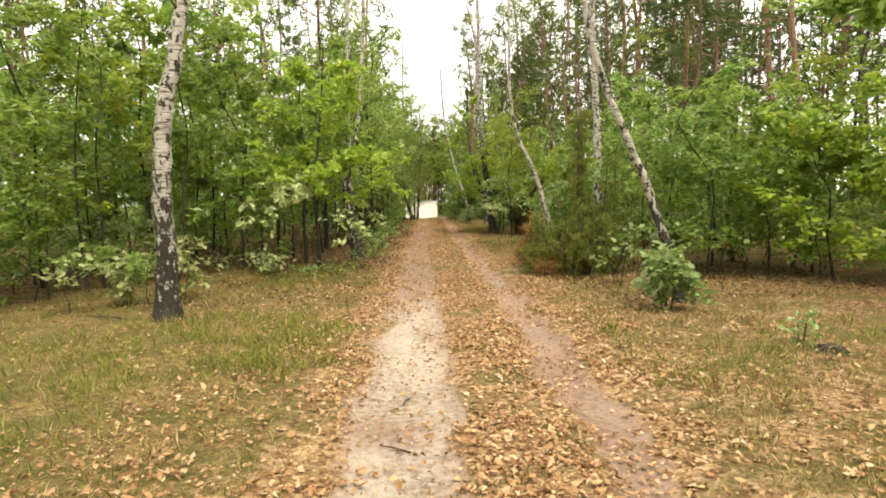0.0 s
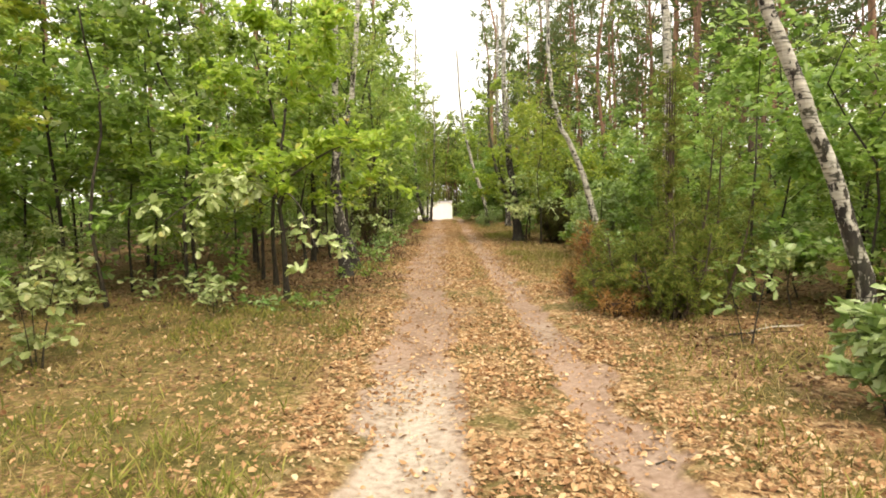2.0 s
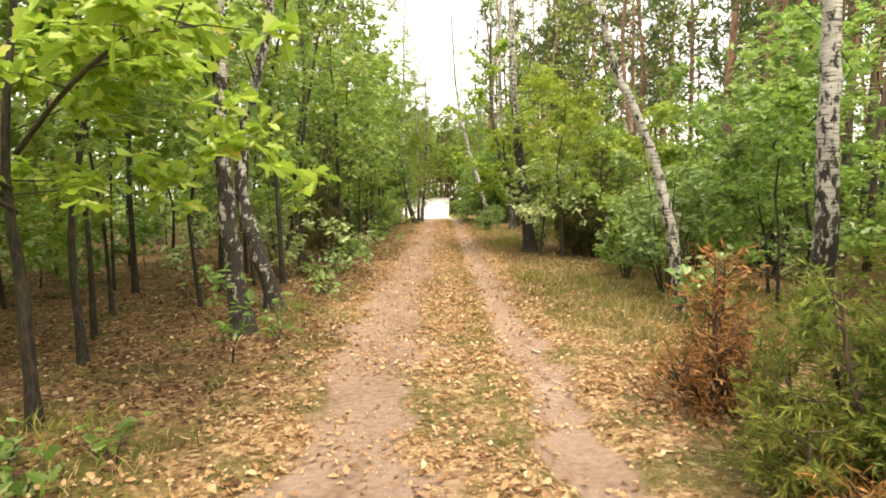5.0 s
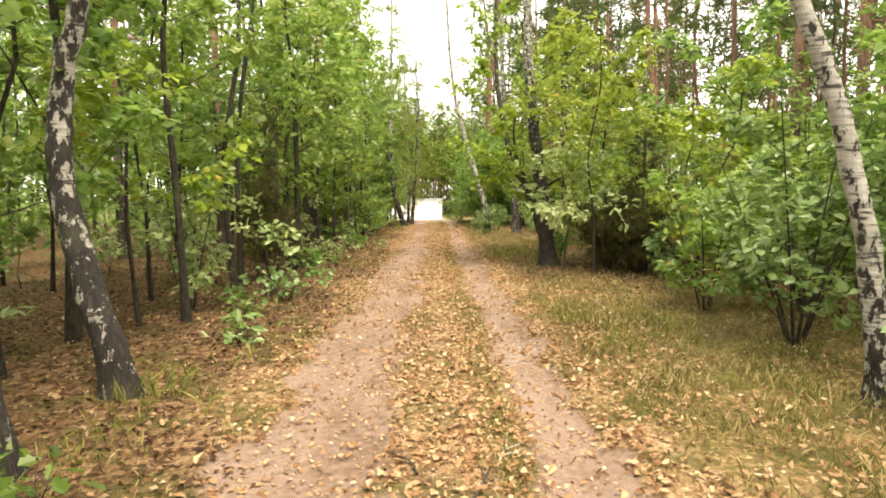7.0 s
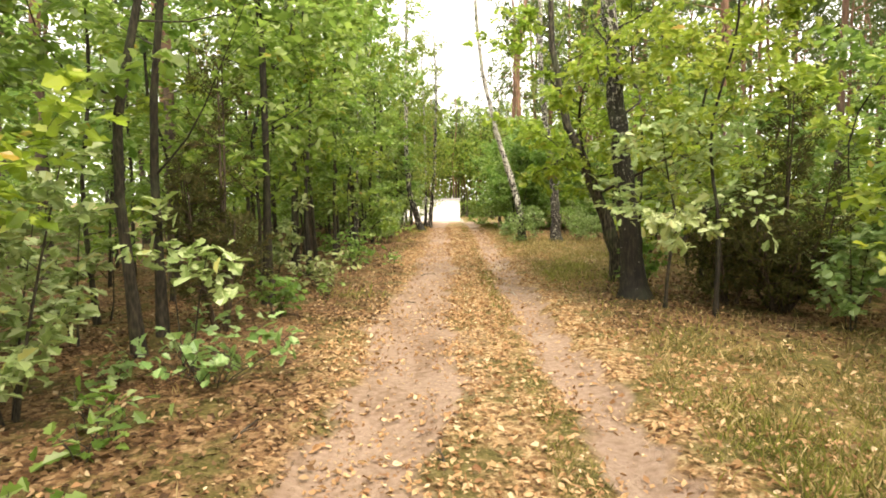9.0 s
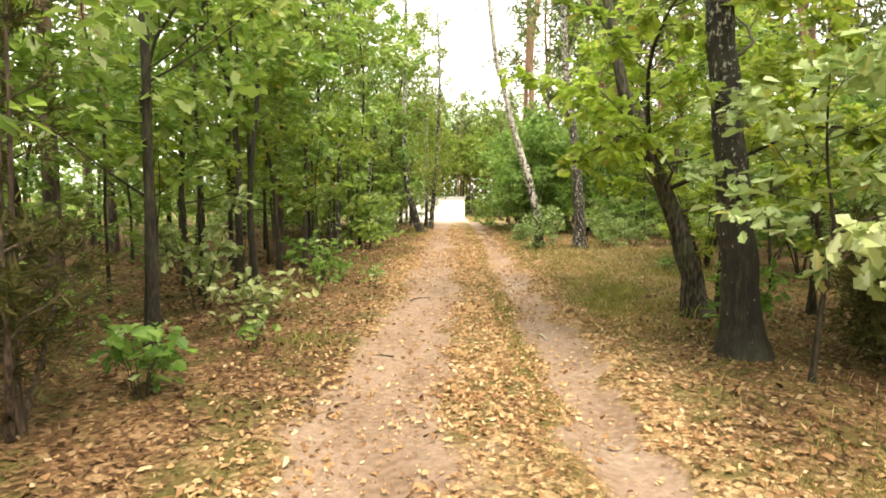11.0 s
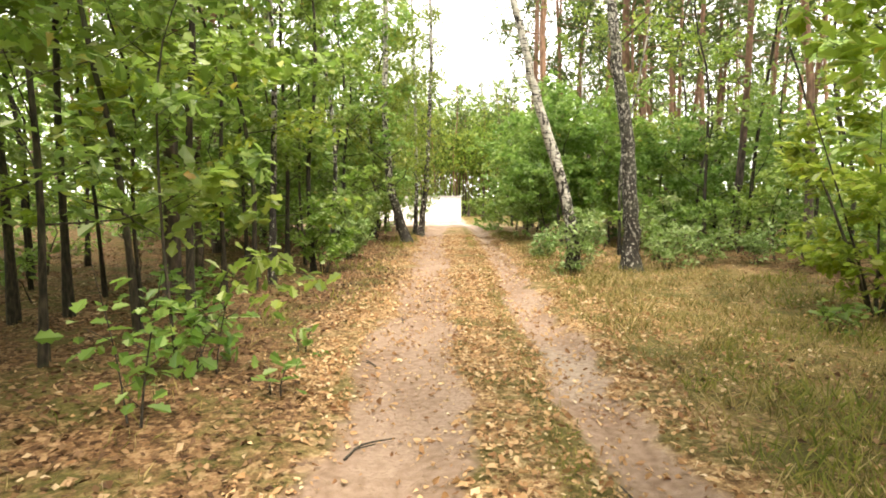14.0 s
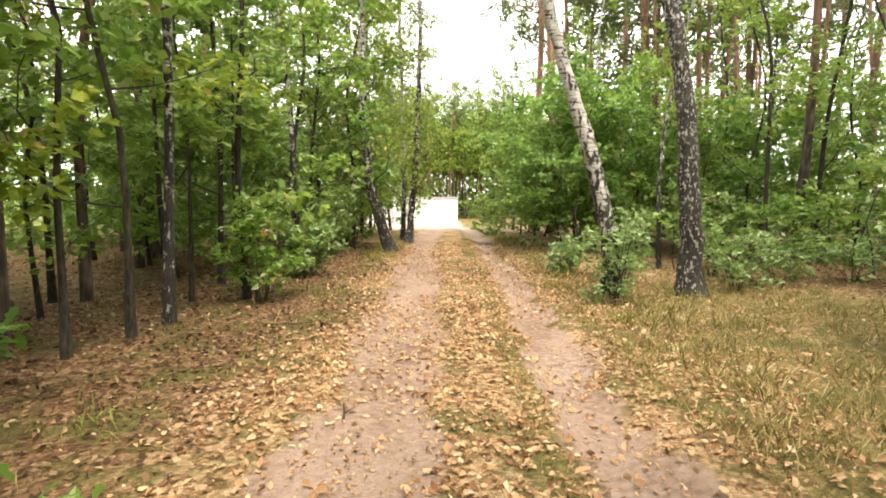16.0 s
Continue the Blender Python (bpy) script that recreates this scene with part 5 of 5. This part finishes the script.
def white_building():
    root = new("white_building")
    tagged(root, "low white rendered building with a flat roof", "building")
    z = -1.62
    box("wall", -6.0, 0.94, 93.3, 93.6, z, z + 2.75, WHITE, root)
    box("wall", 0.66, 0.94, 93.604, 99.0, z, z + 2.75, WHITE, root)
    box("wall", -6.0, -5.7, 93.604, 99.0, z, z + 2.75, WHITE, root)
    box("wall", -5.696, 0.656, 98.7, 99.0, z, z + 2.75, WHITE, root)
    box("roof", -6.15, 1.06, 93.15, 99.15, z + 2.754, z + 2.87, ROOFING, root, "grey flat roof slab")
    box("wall_lamp", -5.3, -4.95, 93.1, 93.296, z + 2.2, z + 2.4, DARK_METAL, root)
    box("annex", -9.0, -6.2, 94.2, 98.2, z, z + 1.8, WHITE, root)
    root.matrix_basis = pose(0, 0, 0)


white_building()


# ---- fallen leaves, grass ----
def lay_leaves(name, label, x, y, size, mat, rng, template=RHOMB):
    n = len(x)
    p = np.stack([x, y, ground_z(x, y) + 0.005 + rng.random(n) * 0.025 + 0.05 * grass_mask(x, y) * rng.random(n)], 1)
    axis = rng.normal(0, 1, (n, 3)) * [1, 1, 0.3]
    normal = rng.normal(0, 0.5, (n, 3)) + [0, 0, 1]
    tagged(new(name, leaves_mesh(name, template, p, axis, normal, size, mat, ragged=0.08)), label, "leaves", kind="stuff")


def scatter_leaves():
    rng = np.random.default_rng(900)
    for name, n, low, high, template in (("fallen_leaves", 150000, 0.035, 0.07, CURLED), ("leaf_crumbs", 150000, 0.018, 0.04, RHOMB)):
        y = -0.5 + 48 * rng.random(n) ** 1.3
        x = rng.normal(0, 1, n) * 2.8
        x = np.where(rng.random(n) < 0.25, rng.uniform(-2.2, 2.2, n), x)
        clumps = smooth_step(0.1, 0.75, value_noise(x, y, 0.9, 901) * 0.6 + value_noise(x, y, 0.3, 902) * 0.4)
        keep = (np.abs(x) < 7) & (rng.random(n) < np.clip(1.0 - (0.86 if low > 0.03 else 0.6) * sand_mask(x, y) - 0.22 * grass_mask(x, y), 0.08, 1) * (1 - 0.92 * litter_shade_mask(x, y)) * clumps)
        label = "dry tan oak leaves strewn over the track and verges" if low > 0.03 else "broken bits of dry leaves over the track and verges"
        lay_leaves(name, label, x[keep], y[keep], rng.uniform(low, high, keep.sum()), LITTER, rng, template)
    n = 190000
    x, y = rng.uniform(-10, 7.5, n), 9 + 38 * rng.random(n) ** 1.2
    keep = rng.random(n) < litter_shade_mask(x, y) * (1 - 0.5 * grass_mask(x, y)) * (0.4 + 0.8 * value_noise(x, y, 0.8, 903)) * np.where(np.abs(x) > 5.5, 0.4, 1)
    lay_leaves("brown_litter", "brown leaf litter under the trees, darkened for their shade", x[keep], y[keep], rng.uniform(0.035, 0.075, keep.sum()), SHADED_LITTER, rng)


BLADE = (np.array([[0.034, 0, 0], [0.024, 0.6, 0.08], [0.0, 1, 0.42], [-0.030, 0.5, 0.06]]), np.array([[0, 1, 2, 3]]))


def scatter_grass(name, mat, count, seed, low, high, label, green):
    rng = np.random.default_rng(seed)
    n = count * 7
    y = -1 + 50 * rng.random(n) ** 1.2
    x = rng.normal(0, 1, n) * 3.0
    tuft = value_noise(x, y, 0.33, seed + 1)
    w = grass_mask(x, y) * smooth_step(0.35, 0.75, tuft + 0.12) * (1 - sand_mask(x, y))
    if not green:
        w = w * (1 - 0.75 * smooth_step(1.0, 1.6, -x))
    if green:
        w = w * smooth_step(0.42, 0.68, value_noise(x, y, 1.9, seed + 2) * 0.6 + value_noise(x, y, 0.6, seed + 5) * 0.4)
    keep = np.flatnonzero((rng.random(n) < w) & (np.abs(x) < 10))[:count]
    x, y = x[keep], y[keep]
    n = len(x)
    p = np.stack([x, y, ground_z(x, y) - 0.01], 1)
    axis = rng.normal(0, 0.42, (n, 3)) + [0, 0, 1]
    size = rng.uniform(low, high, n) * (0.6 + 0.6 * value_noise(x, y, 0.7, seed + 3)) * (0.55 + 0.45 * smooth_step(0.5, 1.6, np.abs(x - 0.3)))
    me = leaves_mesh(name, BLADE, p, axis, rng.normal(0, 1, (n, 3)) * [1, 1, 0.2], size, mat)
    tagged(new(name, me), label, "grass", kind="stuff")


scatter_leaves()
scatter_grass("dry_grass", GRASS, 72000, 910, 0.07, 0.2, "thin dry yellow grass on the verges", False)
scatter_grass("green_grass", GREEN_GRASS, 52000, 920, 0.08, 0.24, "tufts of green grass between dry leaves", True)


# ---- sticks and small remains on the ground ----
def stick(x, y, length, turn, seed, radius=0.009, label="thin dry fallen stick on the ground", mat=TWIG_BARK, forks=1):
    rng = np.random.default_rng(seed)
    way = [(0, 0, 0.012), (length * 0.5, rng.normal(0, 0.06) * length, 0.02), (length, rng.normal(0, 0.1) * length, 0.012)]
    line = curve_points(way, 7)
    root = new("fallen_stick")
    tagged(root, label, "stick", "sticks on the ground")
    part("stem", raw_mesh("stem", *tube(line, np.linspace(radius, radius * 0.4, 7), 6, rng, 0.08), mat, True), root)
    for k in range(forks):
        i = 2 + k
        e = line[i] + np.array([length * 0.25, rng.choice([-1, 1]) * length * 0.2, 0.01])
        part("fork", raw_mesh("fork", *tube(np.array([line[i], (line[i] + e) / 2, e]), [radius * 0.6, radius * 0.45, radius * 0.25], 5), mat, True), root)
    root.matrix_basis = at_ground(x, y, turn)


for i, (x, y, ln, turn) in enumerate([(-0.62, 3.6, 0.32, 150), (-0.1, 3.9, 0.25, 20), (-0.75, 4.6, 0.2, 80), (-0.4, 20.9, 0.28, 100), (-0.9, 26.6, 0.3, 170), (0.62, 28.9, 0.35, 95), (-0.95, 29.5, 0.4, 60),
                                      (-1.0, 31.4, 0.3, 130), (-0.5, 24.6, 0.22, 40), (0.1, 16.4, 0.5, 65), (-0.2, 16.7, 0.35, 120), (0.95, 7.6, 0.24, 30), (-0.9, 33.2, 0.35, 100), (-0.7, 34.6, 0.28, 20),
                                      (2.9, 10.8, 0.9, 15), (-4.9, 8.2, 0.8, 160), (-2.2, 35.8, 0.5, 10), (2.9, 39.6, 0.8, 170), (-1.8, 21.3, 0.4, 75)]):
    stick(x, y, ln, turn, 1000 + i, radius=0.006 + 0.008 * ln, forks=2 if ln > 0.4 else 1)
BARE_WOOD = paint_material("bleached wood", (0.58, 0.53, 0.45), rough=0.8, grain=60.0, depth=0.3)
stick(0.98, 15.9, 0.22, 110, 1050, radius=0.02, label="piece of bleached wood in a wheel rut", mat=BARE_WOOD, forks=0)
stick(0.72, 27.35, 0.42, 100, 1051, radius=0.012, label="pale bent stick in a wheel rut", mat=BARE_WOOD, forks=0)
stick(-0.42, 19.95, 0.2, 80, 1052, radius=0.012, label="short bleached stick in leaf litter", mat=BARE_WOOD, forks=0)
stick(0.25, 16.75, 0.55, 70, 1053, radius=0.01, label="pale forked twig between the ruts", mat=BARE_WOOD, forks=2)
stick(3.35, 11.0, 0.9, 25, 1054, radius=0.012, label="pale dry branch beside junipers", mat=BARE_WOOD, forks=2)


def root_stump(x, y):
    """A small dark stump with broken roots."""
    rng = np.random.default_rng(1100)
    root = new("tree_stump")
    tagged(root, "small dark rotten stump with broken roots", "stump")
    line = curve_points([(0, 0, -0.05), (0.01, 0, 0.08), (0.03, 0.01, 0.17)], 6)
    part("stem", raw_mesh("stem", *tube(line, [0.13, 0.11, 0.09, 0.085, 0.06, 0.01], 9, rng, 0.14), OAK_BARK, True), root)
    for k in range(6):
        a = k * 1.047 + rng.uniform(-0.3, 0.3)
        d = np.array([np.cos(a), np.sin(a), 0])
        q = np.array([d * 0.06 + [0, 0, 0.1], d * 0.2 + [0, 0, 0.07], d * 0.34 + [0, 0, -0.03]])
        part("root", raw_mesh("root", *tube(q, [0.04, 0.03, 0.012], 6, rng, 0.1), OAK_BARK, True), root)
    root.matrix_basis = at_ground(x, y, 0, 0.62)


root_stump(3.62, 5.55)
